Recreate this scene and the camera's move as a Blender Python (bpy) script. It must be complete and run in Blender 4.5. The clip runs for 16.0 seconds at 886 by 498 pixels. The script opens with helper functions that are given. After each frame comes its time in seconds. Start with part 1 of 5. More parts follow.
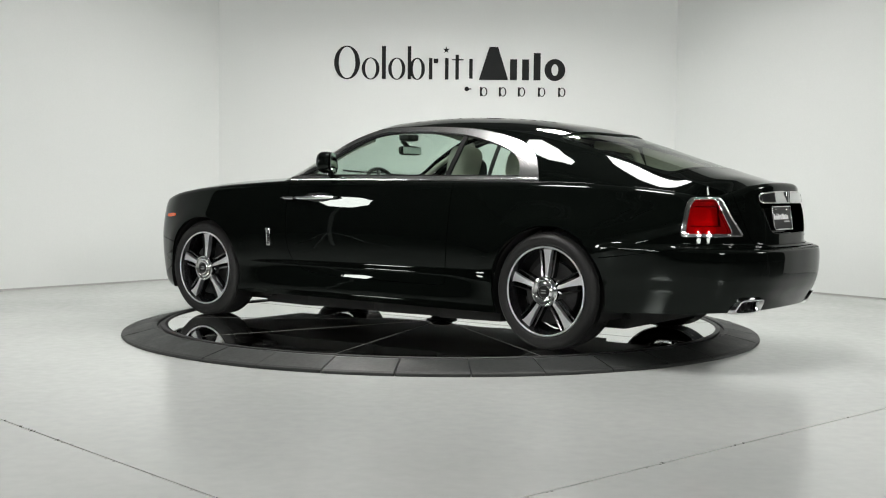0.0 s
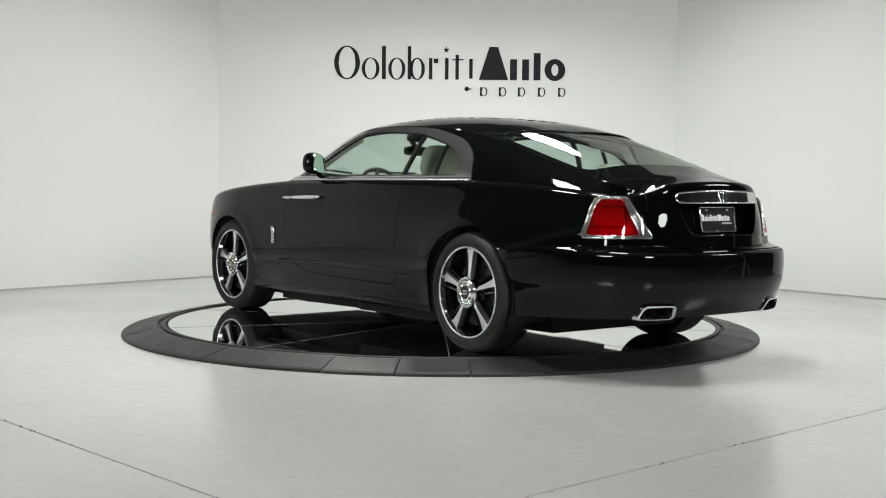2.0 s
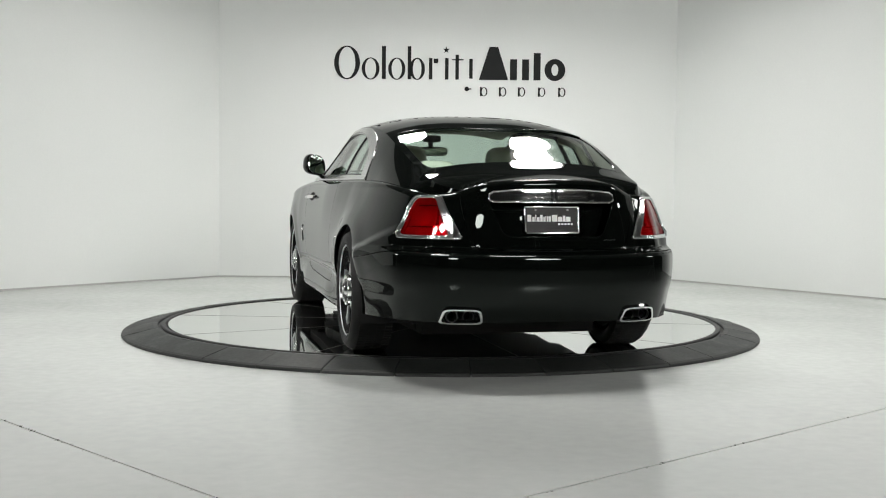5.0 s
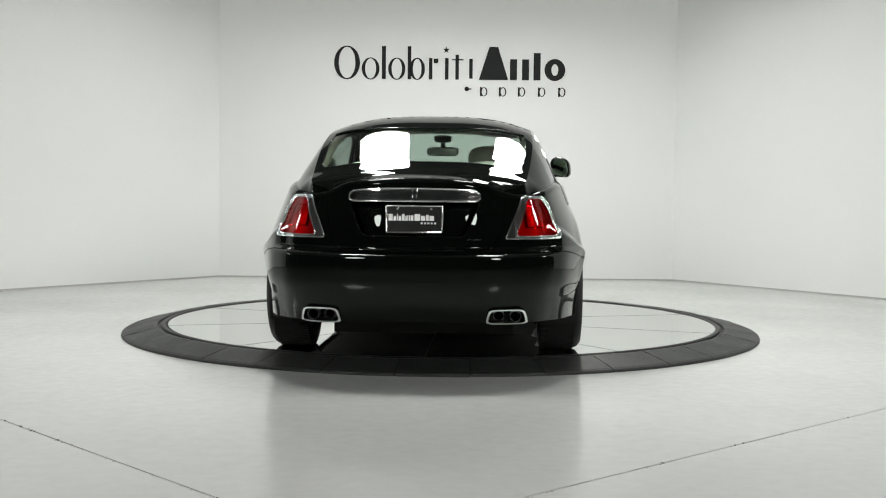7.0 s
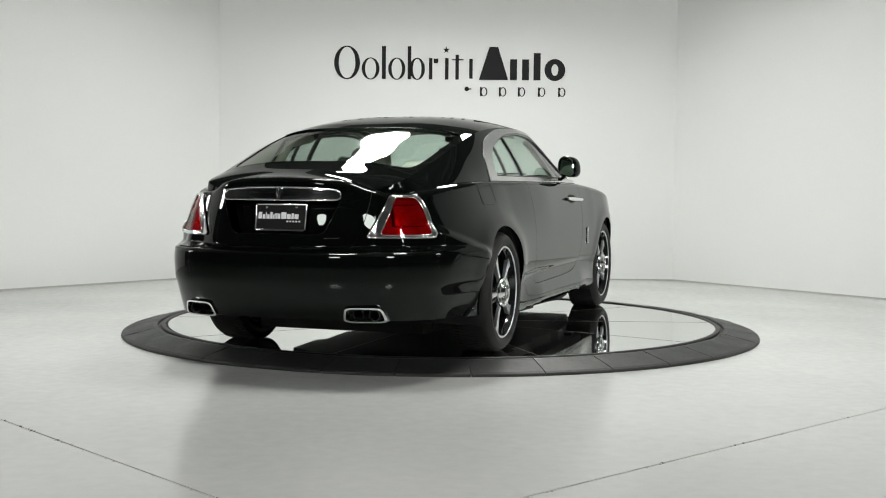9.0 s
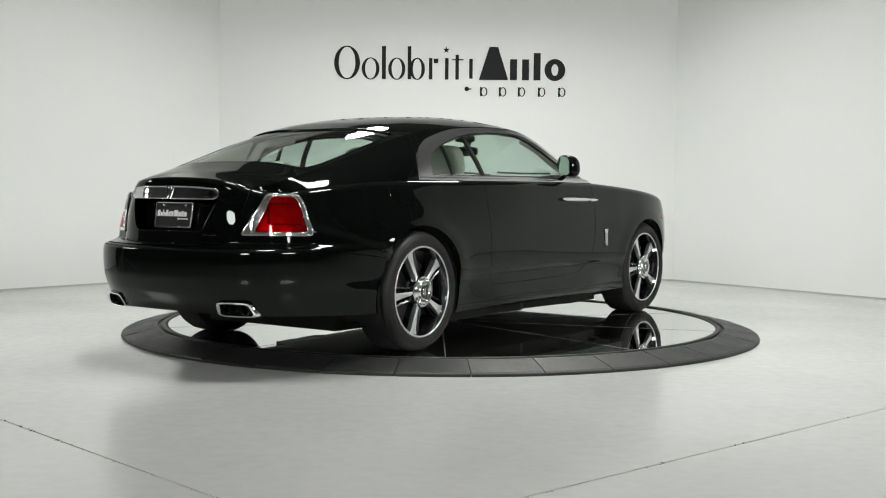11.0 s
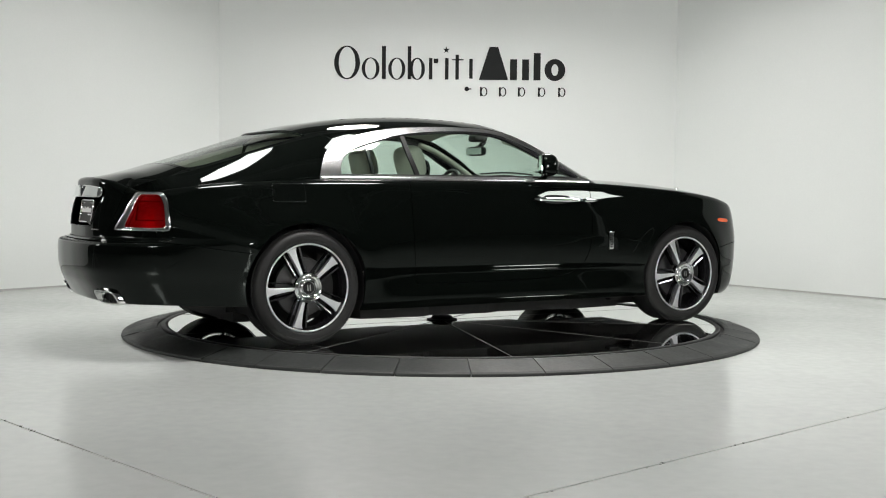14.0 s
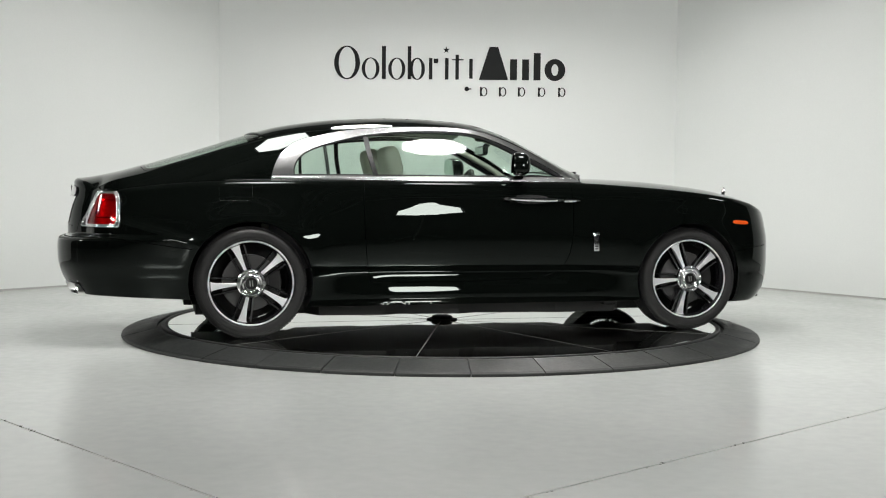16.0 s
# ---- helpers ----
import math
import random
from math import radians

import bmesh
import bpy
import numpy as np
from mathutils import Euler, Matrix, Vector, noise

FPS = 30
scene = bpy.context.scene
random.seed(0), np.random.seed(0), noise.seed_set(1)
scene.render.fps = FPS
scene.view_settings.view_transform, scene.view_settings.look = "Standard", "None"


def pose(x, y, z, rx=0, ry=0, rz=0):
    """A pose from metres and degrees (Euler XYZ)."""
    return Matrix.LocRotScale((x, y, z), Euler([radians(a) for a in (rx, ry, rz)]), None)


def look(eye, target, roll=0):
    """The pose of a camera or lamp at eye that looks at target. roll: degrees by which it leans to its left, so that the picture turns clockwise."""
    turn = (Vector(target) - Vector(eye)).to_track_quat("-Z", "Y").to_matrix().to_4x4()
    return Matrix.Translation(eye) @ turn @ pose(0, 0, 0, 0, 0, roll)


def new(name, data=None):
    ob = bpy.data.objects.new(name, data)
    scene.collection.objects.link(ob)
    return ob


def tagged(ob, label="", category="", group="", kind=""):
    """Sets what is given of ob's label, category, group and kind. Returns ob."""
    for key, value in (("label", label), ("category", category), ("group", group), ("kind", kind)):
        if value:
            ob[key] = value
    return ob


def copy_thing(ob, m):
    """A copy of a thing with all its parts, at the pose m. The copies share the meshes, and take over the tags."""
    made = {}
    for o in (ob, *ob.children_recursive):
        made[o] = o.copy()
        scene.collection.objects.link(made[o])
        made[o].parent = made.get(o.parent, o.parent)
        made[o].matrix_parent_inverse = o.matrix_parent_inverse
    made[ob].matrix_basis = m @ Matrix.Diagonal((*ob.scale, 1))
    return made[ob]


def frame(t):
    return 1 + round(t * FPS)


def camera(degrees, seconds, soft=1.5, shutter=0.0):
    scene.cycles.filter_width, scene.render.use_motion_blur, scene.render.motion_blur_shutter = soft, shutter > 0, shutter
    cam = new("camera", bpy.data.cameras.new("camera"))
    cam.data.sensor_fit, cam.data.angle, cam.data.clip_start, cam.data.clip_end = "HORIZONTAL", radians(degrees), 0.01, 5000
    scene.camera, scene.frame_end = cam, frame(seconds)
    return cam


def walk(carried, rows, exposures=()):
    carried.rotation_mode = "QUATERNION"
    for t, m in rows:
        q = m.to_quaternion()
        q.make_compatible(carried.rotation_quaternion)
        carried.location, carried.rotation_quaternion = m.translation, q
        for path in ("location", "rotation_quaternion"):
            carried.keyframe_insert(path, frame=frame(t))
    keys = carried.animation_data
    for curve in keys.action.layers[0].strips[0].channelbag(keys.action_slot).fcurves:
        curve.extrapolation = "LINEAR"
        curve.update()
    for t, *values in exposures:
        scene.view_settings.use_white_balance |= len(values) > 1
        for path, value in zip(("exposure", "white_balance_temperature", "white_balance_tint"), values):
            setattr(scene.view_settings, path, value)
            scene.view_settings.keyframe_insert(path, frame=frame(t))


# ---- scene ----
from mathutils.geometry import delaunay_2d_cdt

cam = camera(41.15, 16.0, soft=1.1)
DISC_Z = 0.065
EYE = look((0.0, -8.942, 1.06), (0.0 + 0.004, 0.0, 1.06 - 8.942 * math.tan(radians(2.926))), 0.5)
walk(cam, [(0, EYE), (16, EYE)])

# ---- world and exposure ----
world = bpy.data.worlds.new("dark_hall")
scene.world = world
world.use_nodes = True
world.node_tree.nodes["Background"].inputs[0].default_value = (0.8, 0.9, 1.0, 1)
world.node_tree.nodes["Background"].inputs[1].default_value = 0.01
scene.view_settings.exposure = 0.0


# ---- materials ----
def material(name, color, rough=0.5, metal=0.0, coat=0.0, spec=0.5, emit=0.0, glass=0.0, ior=1.5):
    m = bpy.data.materials.new(name)
    m.use_nodes = True
    b = m.node_tree.nodes["Principled BSDF"]
    b.inputs["Base Color"].default_value = (*color, 1)
    b.inputs["Roughness"].default_value = rough
    b.inputs["Metallic"].default_value = metal
    b.inputs["Coat Weight"].default_value = coat
    b.inputs["Coat Roughness"].default_value = 0.02
    b.inputs["Specular IOR Level"].default_value = spec
    b.inputs["IOR"].default_value = ior
    b.inputs["Transmission Weight"].default_value = glass
    if emit:
        b.inputs["Emission Color"].default_value = (*color, 1)
        b.inputs["Emission Strength"].default_value = emit
    return m


def varied(m, scale, low, high, rough=None, bump=0.0, detail=6, fine=0.0, second=None):
    """Mix the base colour between low and high by noise; vary roughness and relief by it too."""
    nt = m.node_tree
    b = nt.nodes["Principled BSDF"]
    tc = nt.nodes.new("ShaderNodeTexCoord")
    n1 = nt.nodes.new("ShaderNodeTexNoise")
    n1.inputs["Scale"].default_value = scale
    n1.inputs["Detail"].default_value = detail
    nt.links.new(tc.outputs["Object"], n1.inputs["Vector"])
    n2 = nt.nodes.new("ShaderNodeTexNoise")
    n2.inputs["Scale"].default_value = second or scale * 9
    n2.inputs["Detail"].default_value = 4
    nt.links.new(tc.outputs["Object"], n2.inputs["Vector"])
    add = nt.nodes.new("ShaderNodeMix")
    add.inputs[0].default_value = 0.4
    nt.links.new(n1.outputs["Fac"], add.inputs[2])
    nt.links.new(n2.outputs["Fac"], add.inputs[3])
    ramp = nt.nodes.new("ShaderNodeValToRGB")
    ramp.color_ramp.elements[0].position, ramp.color_ramp.elements[1].position = 0.35, 0.65
    ramp.color_ramp.elements[0].color = (*low, 1)
    ramp.color_ramp.elements[1].color = (*high, 1)
    nt.links.new(add.outputs[0], ramp.inputs[0])
    nt.links.new(ramp.outputs[0], b.inputs["Base Color"])
    if rough:
        mr = nt.nodes.new("ShaderNodeMapRange")
        mr.inputs["From Min"].default_value, mr.inputs["From Max"].default_value = 0.3, 0.7
        mr.inputs["To Min"].default_value, mr.inputs["To Max"].default_value = rough
        nt.links.new(add.outputs[0], mr.inputs["Value"])
        nt.links.new(mr.outputs[0], b.inputs["Roughness"])
    if bump:
        bp = nt.nodes.new("ShaderNodeBump")
        bp.inputs["Strength"].default_value = bump
        bp.inputs["Distance"].default_value = fine or 0.002
        nt.links.new(n2.outputs["Fac"], bp.inputs["Height"])
        nt.links.new(bp.outputs[0], b.inputs["Normal"])
    return m


M_WALL = varied(material("white_wall_paint", (0.8, 0.8, 0.8), 0.6), 0.5, (0.765, 0.79, 0.772), (0.80, 0.82, 0.80), (0.5, 0.7), 0.05, second=60)
M_FLOOR = varied(material("polished_grey_concrete", (0.5, 0.5, 0.5), 0.3, spec=0.4), 0.7, (0.50, 0.52, 0.503), (0.555, 0.57, 0.553), (0.14, 0.21), 0.004, second=14)
M_JOINT = varied(material("joint_filler", (0.08, 0.08, 0.08), 0.8), 20, (0.05, 0.05, 0.045), (0.16, 0.16, 0.15))
M_RUBBER = varied(material("ramp_rubber", (0.02, 0.02, 0.02), 0.5), 5, (0.010, 0.0115, 0.011), (0.024, 0.0265, 0.025), (0.40, 0.62), 0.25, fine=0.003)
M_SEAL = material("seal_rubber", (0.008, 0.008, 0.008), 0.5)
M_RIM_STEEL = material("edge_steel", (0.45, 0.46, 0.45), 0.3, 1.0)
M_MIRROR = varied(material("polished_disc", (0.8, 0.82, 0.8), 0.03, 1.0), 1.2, (0.72, 0.745, 0.72), (0.78, 0.80, 0.78), (0.015, 0.05), second=8)
M_SIGN = material("sign_black_vinyl", (0.012, 0.013, 0.013), 0.6, spec=0.2)
M_HALL = varied(material("hall_grey_steel", (0.1, 0.1, 0.1), 0.8), 0.3, (0.17, 0.175, 0.175), (0.24, 0.24, 0.235))
M_CEIL = varied(material("hall_roof_sheet", (0.4, 0.4, 0.4), 0.7), 0.4, (0.36, 0.365, 0.36), (0.46, 0.46, 0.45))
M_TRUSS = material("truss_paint", (0.55, 0.56, 0.56), 0.6)
M_FOOT = material("grey_foot_joint", (0.42, 0.42, 0.41), 0.8)
M_DARKSEAM = material("seam_filler", (0.16, 0.16, 0.155), 0.7)
M_BLACKCLOTH = varied(material("lamp_housing_cloth", (0.02, 0.02, 0.02), 0.8), 12, (0.012, 0.012, 0.012), (0.022, 0.022, 0.022))


# ---- mesh helpers ----
def part(name, bm, mat, parent=None, label="", smooth=False, local=None):
    me = bpy.data.meshes.new(name)
    bm.to_mesh(me)
    bm.free()
    for m in mat if isinstance(mat, (list, tuple)) else [mat]:
        me.materials.append(m)
    if smooth:
        me.polygons.foreach_set("use_smooth", [True] * len(me.polygons))
        if smooth is not True:
            me.set_sharp_from_angle(angle=radians(smooth))
    ob = new(name, me)
    if parent:
        ob.parent = parent
    if local is not None:
        ob.matrix_basis = local
    if label:
        tagged(ob, label)
    return ob


def box(bm, x0, y0, z0, x1, y1, z1, bevel=0.0, m=None, seg=2):
    r = bmesh.ops.create_cube(bm, size=1.0)
    vs = r["verts"]
    for v in vs:
        v.co = Vector(((x0 + x1) / 2 + v.co.x * (x1 - x0), (y0 + y1) / 2 + v.co.y * (y1 - y0), (z0 + z1) / 2 + v.co.z * (z1 - z0)))
    if bevel:
        es = {e for v in vs for e in v.link_edges}
        r = bmesh.ops.bevel(bm, geom=list(es), offset=bevel, segments=seg, affect="EDGES", profile=0.6)
        vs = list({v for f in r["faces"] for v in f.verts} | {v for v in vs if v.is_valid})
    if m is not None:
        bmesh.ops.transform(bm, matrix=m, verts=vs)
    return vs


def prism(bm, outline, z0, z1, m=None):
    """A straight prism over an outline in x and y."""
    lo = [bm.verts.new((x, y, z0)) for x, y in outline]
    hi = [bm.verts.new((x, y, z1)) for x, y in outline]
    n = len(lo)
    bm.faces.new(lo[::-1])
    bm.faces.new(hi)
    for i in range(n):
        bm.faces.new((lo[i], lo[(i + 1) % n], hi[(i + 1) % n], hi[i]))
    if m is not None:
        bmesh.ops.transform(bm, matrix=m, verts=lo + hi)
    return lo + hi


def spin(bm, profile, steps=64, a0=0.0, a1=360.0, m=None):
    """A solid of revolution about z; profile points (r, z)."""
    full = abs(a1 - a0) >= 359.9
    rows = []
    for i in range(steps if full else steps + 1):
        a = radians(a0 + (a1 - a0) * i / steps)
        rows.append([bm.verts.new((r * math.cos(a), r * math.sin(a), z)) for r, z in profile])
    k = len(rows)
    for i in range(k if full else k - 1):
        p, q = rows[i], rows[(i + 1) % k]
        for j in range(len(profile) - 1):
            bm.faces.new((p[j], q[j], q[j + 1], p[j + 1]))
    vs = [v for r in rows for v in r]
    if m is not None:
        bmesh.ops.transform(bm, matrix=m, verts=vs)
    return vs


def tube(bm, pts, r, sides=8, closed=False):
    """A round bar along points."""
    pts = [Vector(p) for p in pts]
    n = len(pts)
    rings = []
    for i, p in enumerate(pts):
        a = pts[(i - 1) % n] if closed or i > 0 else p
        b = pts[(i + 1) % n] if closed or i < n - 1 else p
        d = (b - a).normalized()
        up = Vector((0, 0, 1)) if abs(d.z) < 0.9 else Vector((1, 0, 0))
        s = d.cross(up).normalized()
        t = s.cross(d)
        rings.append([bm.verts.new(p + r * (math.cos(2 * math.pi * k / sides) * s + math.sin(2 * math.pi * k / sides) * t)) for k in range(sides)])
    for i in range(n if closed else n - 1):
        p, q = rings[i], rings[(i + 1) % n]
        for k in range(sides):
            bm.faces.new((p[k], p[(k + 1) % sides], q[(k + 1) % sides], q[k]))
    if not closed:
        bm.faces.new(rings[0][::-1])
        bm.faces.new(rings[-1])
    return [v for r_ in rings for v in r_]


# ---- the studio ----
def slab_floor():
    """Four concrete slabs that meet at two sawn joints, on a dark base."""
    floor = tagged(new("floor"), "smooth light grey polished concrete floor with sawn joints", "floor", kind="structure")
    cx, cy, a1, a2 = -0.301, -5.460, -46.98, 42.43
    g = 0.006
    d1 = Vector((math.cos(radians(a1)), math.sin(radians(a1))))
    d2 = Vector((math.cos(radians(a2)), math.sin(radians(a2))))
    for s1, s2 in ((1, 1), (1, -1), (-1, 1), (-1, -1)):
        c = Vector((cx, cy)) + d1 * s1 * g + d2 * s2 * g
        e1, e2 = d1 * s1 * 16, d2 * s2 * 16
        q = [c, c + e1, c + e1 + e2, c + e2]
        if (q[1] - q[0]).cross(q[2] - q[0]) < 0:
            q = q[::-1]
        bm = bmesh.new()
        prism(bm, [(p.x, p.y) for p in q], -0.08, 0.0)
        part("slab", bm, M_FLOOR, floor)
    bm = bmesh.new()
    box(bm, -24, -28, -0.14, 24, 18, -0.008 - 0.004)
    part("joint_base", bm, M_JOINT, floor)
    # small chips along the sawn joints
    rnd = random.Random(4)
    bm = bmesh.new()
    for d, lo, hi in ((d1, -3.0, 0.4), (d2, 0.3, 4.0)):
        for _ in range(26):
            p = Vector((cx, cy)) + d * rnd.uniform(lo, hi) + Vector((d.y, -d.x)) * rnd.choice((-1, 1)) * rnd.uniform(0.006, 0.010)
            r = rnd.uniform(0.003, 0.008)
            n = rnd.randint(5, 7)
            prism(bm, [(p.x + r * rnd.uniform(0.5, 1.1) * math.cos(k * 6.283 / n), p.y + r * rnd.uniform(0.5, 1.1) * math.sin(k * 6.283 / n)) for k in range(n)], -0.01, 0.0008)
    part("joint_chips", bm, M_JOINT, floor, "dark chipped specks along the joints")


def walls():
    t = 0.15
    h = 4.3
    L0, L1 = Vector((-2.63, 4.95)), Vector((2.72, 4.95))
    dl = Vector((-1.79, -2.11)).normalized()
    dr = Vector((1.67, -2.25)).normalized()
    runs = (("wall_back", L0, L1), ("wall_left", L0 + dl * 6.8, L0), ("wall_right", L1, L1 + dr * 6.2))
    for name, a, b in runs:
        d = (b - a).normalized()
        n = Vector((-d.y, d.x))
        bm = bmesh.new()
        prism(bm, [tuple(a), tuple(b), tuple(b + n * t), tuple(a + n * t)], 0, h)
        ob = part(name, bm, M_WALL)
        tagged(ob, "smooth white painted studio wall meeting the floor", "wall", kind="structure")
        # thin dark shadow gap and skirting bead at the foot
        bm = bmesh.new()
        prism(bm, [tuple(a - n * 0.004), tuple(b - n * 0.004), tuple(b + n * 0.01), tuple(a + n * 0.01)], 0.0, 0.016)
        tagged(part("baseboard", bm, M_FOOT), "thin grey joint strip along the foot of the wall", "trim", kind="structure")


def hall():
    """The unlit hall round the studio: dark walls, a ceiling and roof trusses."""
    for name, b in (("wall_hall_left", (-17.2, -19, 0, -17, 9, 10)), ("wall_hall_right", (17, -19, 0, 17.2, 9, 10)),
                    ("wall_hall_front", (-17.2, -19.2, 0, 17.2, -19, 10)), ("wall_hall_back", (-17.2, 9, 0, 17.2, 9.2, 10))):
        bm = bmesh.new()
        box(bm, *b)
        tagged(part(name, bm, M_HALL), "dark grey steel hall wall in shade", "wall", kind="structure")
    bm = bmesh.new()
    box(bm, -17.2, -19.2, 10, 17.2, 9.2, 10.2)
    tagged(part("ceiling", bm, M_CEIL), "grey steel hall ceiling in shade", "ceiling", kind="structure")
    for k in range(7):
        y = -17 + k * 4
        bm = bmesh.new()
        box(bm, -17, y - 0.08, 9.55, 17, y + 0.08, 9.75)
        box(bm, -17, y - 0.08, 8.55, 17, y + 0.08, 8.7)
        for j in range(17):
            x = -16 + j * 2
            tube(bm, [(x, y, 8.65), (x + 1, y, 9.6)], 0.05, 6)
            tube(bm, [(x + 2, y, 8.65), (x + 1, y, 9.6)], 0.05, 6)
        tagged(part("roof_truss", bm, M_TRUSS), "grey painted steel roof truss under the hall ceiling", "truss", "roof trusses", "structure")


# softboxes: place, aim, radius, strength
SOFTBOXES = (((-0.80, 2.55, 4.1), (-0.7, 1.2, 0.4), 0.42, 57.0), ((1.25, 2.5, 4.1), (1.0, 1.2, 0.4), 0.42, 57.0),
             ((-1.10, -1.8, 4.1), (-0.9, -1.1, 0.4), 0.44, 52.0), ((0.92, -1.75, 4.1), (0.8, -1.1, 0.4), 0.44, 54.0),
             ((-3.5, -9.4, 3.1), (0, 2.0, 2.8), 0.70, 40.0), ((3.9, -8.8, 3.1), (0, 2.0, 2.8), 0.70, 42.0),
             ((4.7, -1.95, 2.5), (0, -0.4, 1.1), 0.34, 38.0), ((-4.8, -1.38, 2.0), (0, -0.4, 1.1), 0.26, 40.0))


def softbox(at, aim, r, strength):
    glow = material("softbox_diffuser", (1.0, 0.985, 0.96), 0.6, emit=strength)
    lamp = tagged(new("softbox"), "octagonal white softbox in a black cloth housing on a stand", "studio lamp", "softboxes")
    m = look(at, aim)
    oct_ = [(r * math.cos(radians(22.5 + 45 * k)), r * math.sin(radians(22.5 + 45 * k))) for k in range(8)]
    bm = bmesh.new()
    prism(bm, oct_, -0.006, 0.0, m)
    part("diffuser", bm, glow, lamp, "glowing white diffuser cloth")
    bm = bmesh.new()
    spin(bm, [(r * 1.03, -0.05), (r * 1.03, 0.02), (r * 0.8, 0.25), (r * 0.3, 0.45), (0.09, 0.5), (0.0, 0.5)], 8, 22.5, 382.5, m)
    part("housing", bm, M_BLACKCLOTH, lamp, "black cloth housing")
    bm = bmesh.new()
    back = m @ Vector((0, 0, 0.55))
    top = at[2] > 4
    tube(bm, [back, (back.x, back.y, back.z + 0.01), (back.x, back.y, 10.0 if top else 0.03)], 0.022, 8)
    tube(bm, [m @ Vector((0, 0, 0.45)), back], 0.05, 8)
    part("pole", bm, M_TRUSS, lamp)
    if not top:
        for k in range(3):
            a = radians(120 * k + 30)
            bm = bmesh.new()
            tube(bm, [(back.x, back.y, 0.6), (back.x + 0.55 * math.cos(a), back.y + 0.55 * math.sin(a), 0.012)], 0.012, 6)
            part("leg", bm, M_TRUSS, lamp)


def sign():
    """The wall lettering as plain ovals and bars of its size."""
    s = tagged(new("wall_sign"), "large black sign of bars and ovals on white wall", "sign")
    s.matrix_basis = pose(0, 4.944, 0, 90, 0, 0)
    base, k = 2.335, 0.00672

    def px(x):
        return -1.285 + (x - 591) * k

    def flat(outlines, name="bar"):
        bm = bmesh.new()
        for o in outlines:
            prism(bm, o, 0, 0.004)
        part(name, bm, M_SIGN, s)

    def bar(x0, x1, y0, y1):
        flat([[(px(x0), base + y0 * k), (px(x1), base + y0 * k), (px(x1), base + y1 * k), (px(x0), base + y1 * k)]])

    def oval(x0, x1, y0, y1, wide, thin):
        bm = bmesh.new()
        n = 40
        cx, cy, rx, ry = (px(x0) + px(x1)) / 2, base + (y0 + y1) / 2 * k, (x1 - x0) / 2 * k, (y1 - y0) / 2 * k
        lo, hi = [], []
        for z, keep in ((0.0, lo), (0.004, hi)):
            for i in range(n):
                c, q = math.cos(6.28319 * i / n), math.sin(6.28319 * i / n)
                keep.append((bm.verts.new((cx + rx * c, cy + ry * q, z)), bm.verts.new((cx + (rx - wide * k) * c, cy + (ry - thin * k) * q, z))))
        for i in range(n):
            j = (i + 1) % n
            bm.faces.new((hi[i][0], hi[j][0], hi[j][1], hi[i][1]))
            bm.faces.new((lo[i][0], lo[j][0], hi[j][0], hi[i][0]))
            bm.faces.new((hi[i][1], hi[j][1], lo[j][1], lo[i][1]))
        part("oval", bm, M_SIGN, s)

    oval(591, 636, -1, 57, 8, 2)
    oval(639, 670, -1, 37, 6, 1.5)
    bar(674, 681, 0, 57)
    oval(685, 715, -1, 37, 6, 1.5)
    bar(719, 725, 0, 57)
    oval(722, 749, -1, 37, 6, 1.5)
    bar(756, 762, 0, 37)
    bar(764, 772, 28, 36)
    bar(784, 790, 0, 37)
    star = [(px(786) + (6 if i % 2 == 0 else 2.4) * k * math.sin(i * math.pi / 5), base + 51 * k + (6 if i % 2 == 0 else 2.4) * k * math.cos(i * math.pi / 5)) for i in range(10)][::-1]
    flat([star], "star")
    bar(802, 808, 0, 43)
    bar(796, 816, 33.5, 35.5)
    bar(826, 832, 2, 36)
    oval(818, 826, -20, -12, 4.5, 4.5)
    bar(824, 830, -17, -15)
    # the heavy word
    flat([[(px(843), base), (px(894), base), (px(876), base + 57 * k), (px(861), base + 57 * k)]], "wedge")
    bar(897, 909, 0, 36)
    bar(918, 930, 0, 36)
    bar(938, 950, 0, 47)
    oval(957, 993, -1, 37, 12, 9)
    # the small word below
    for x in (845, 878, 911, 946, 981):
        bar(x, x + 3, -28.5, -12.5)
        oval(x + 1, x + 13, -28.5, -12.5, 2.2, 1.2)


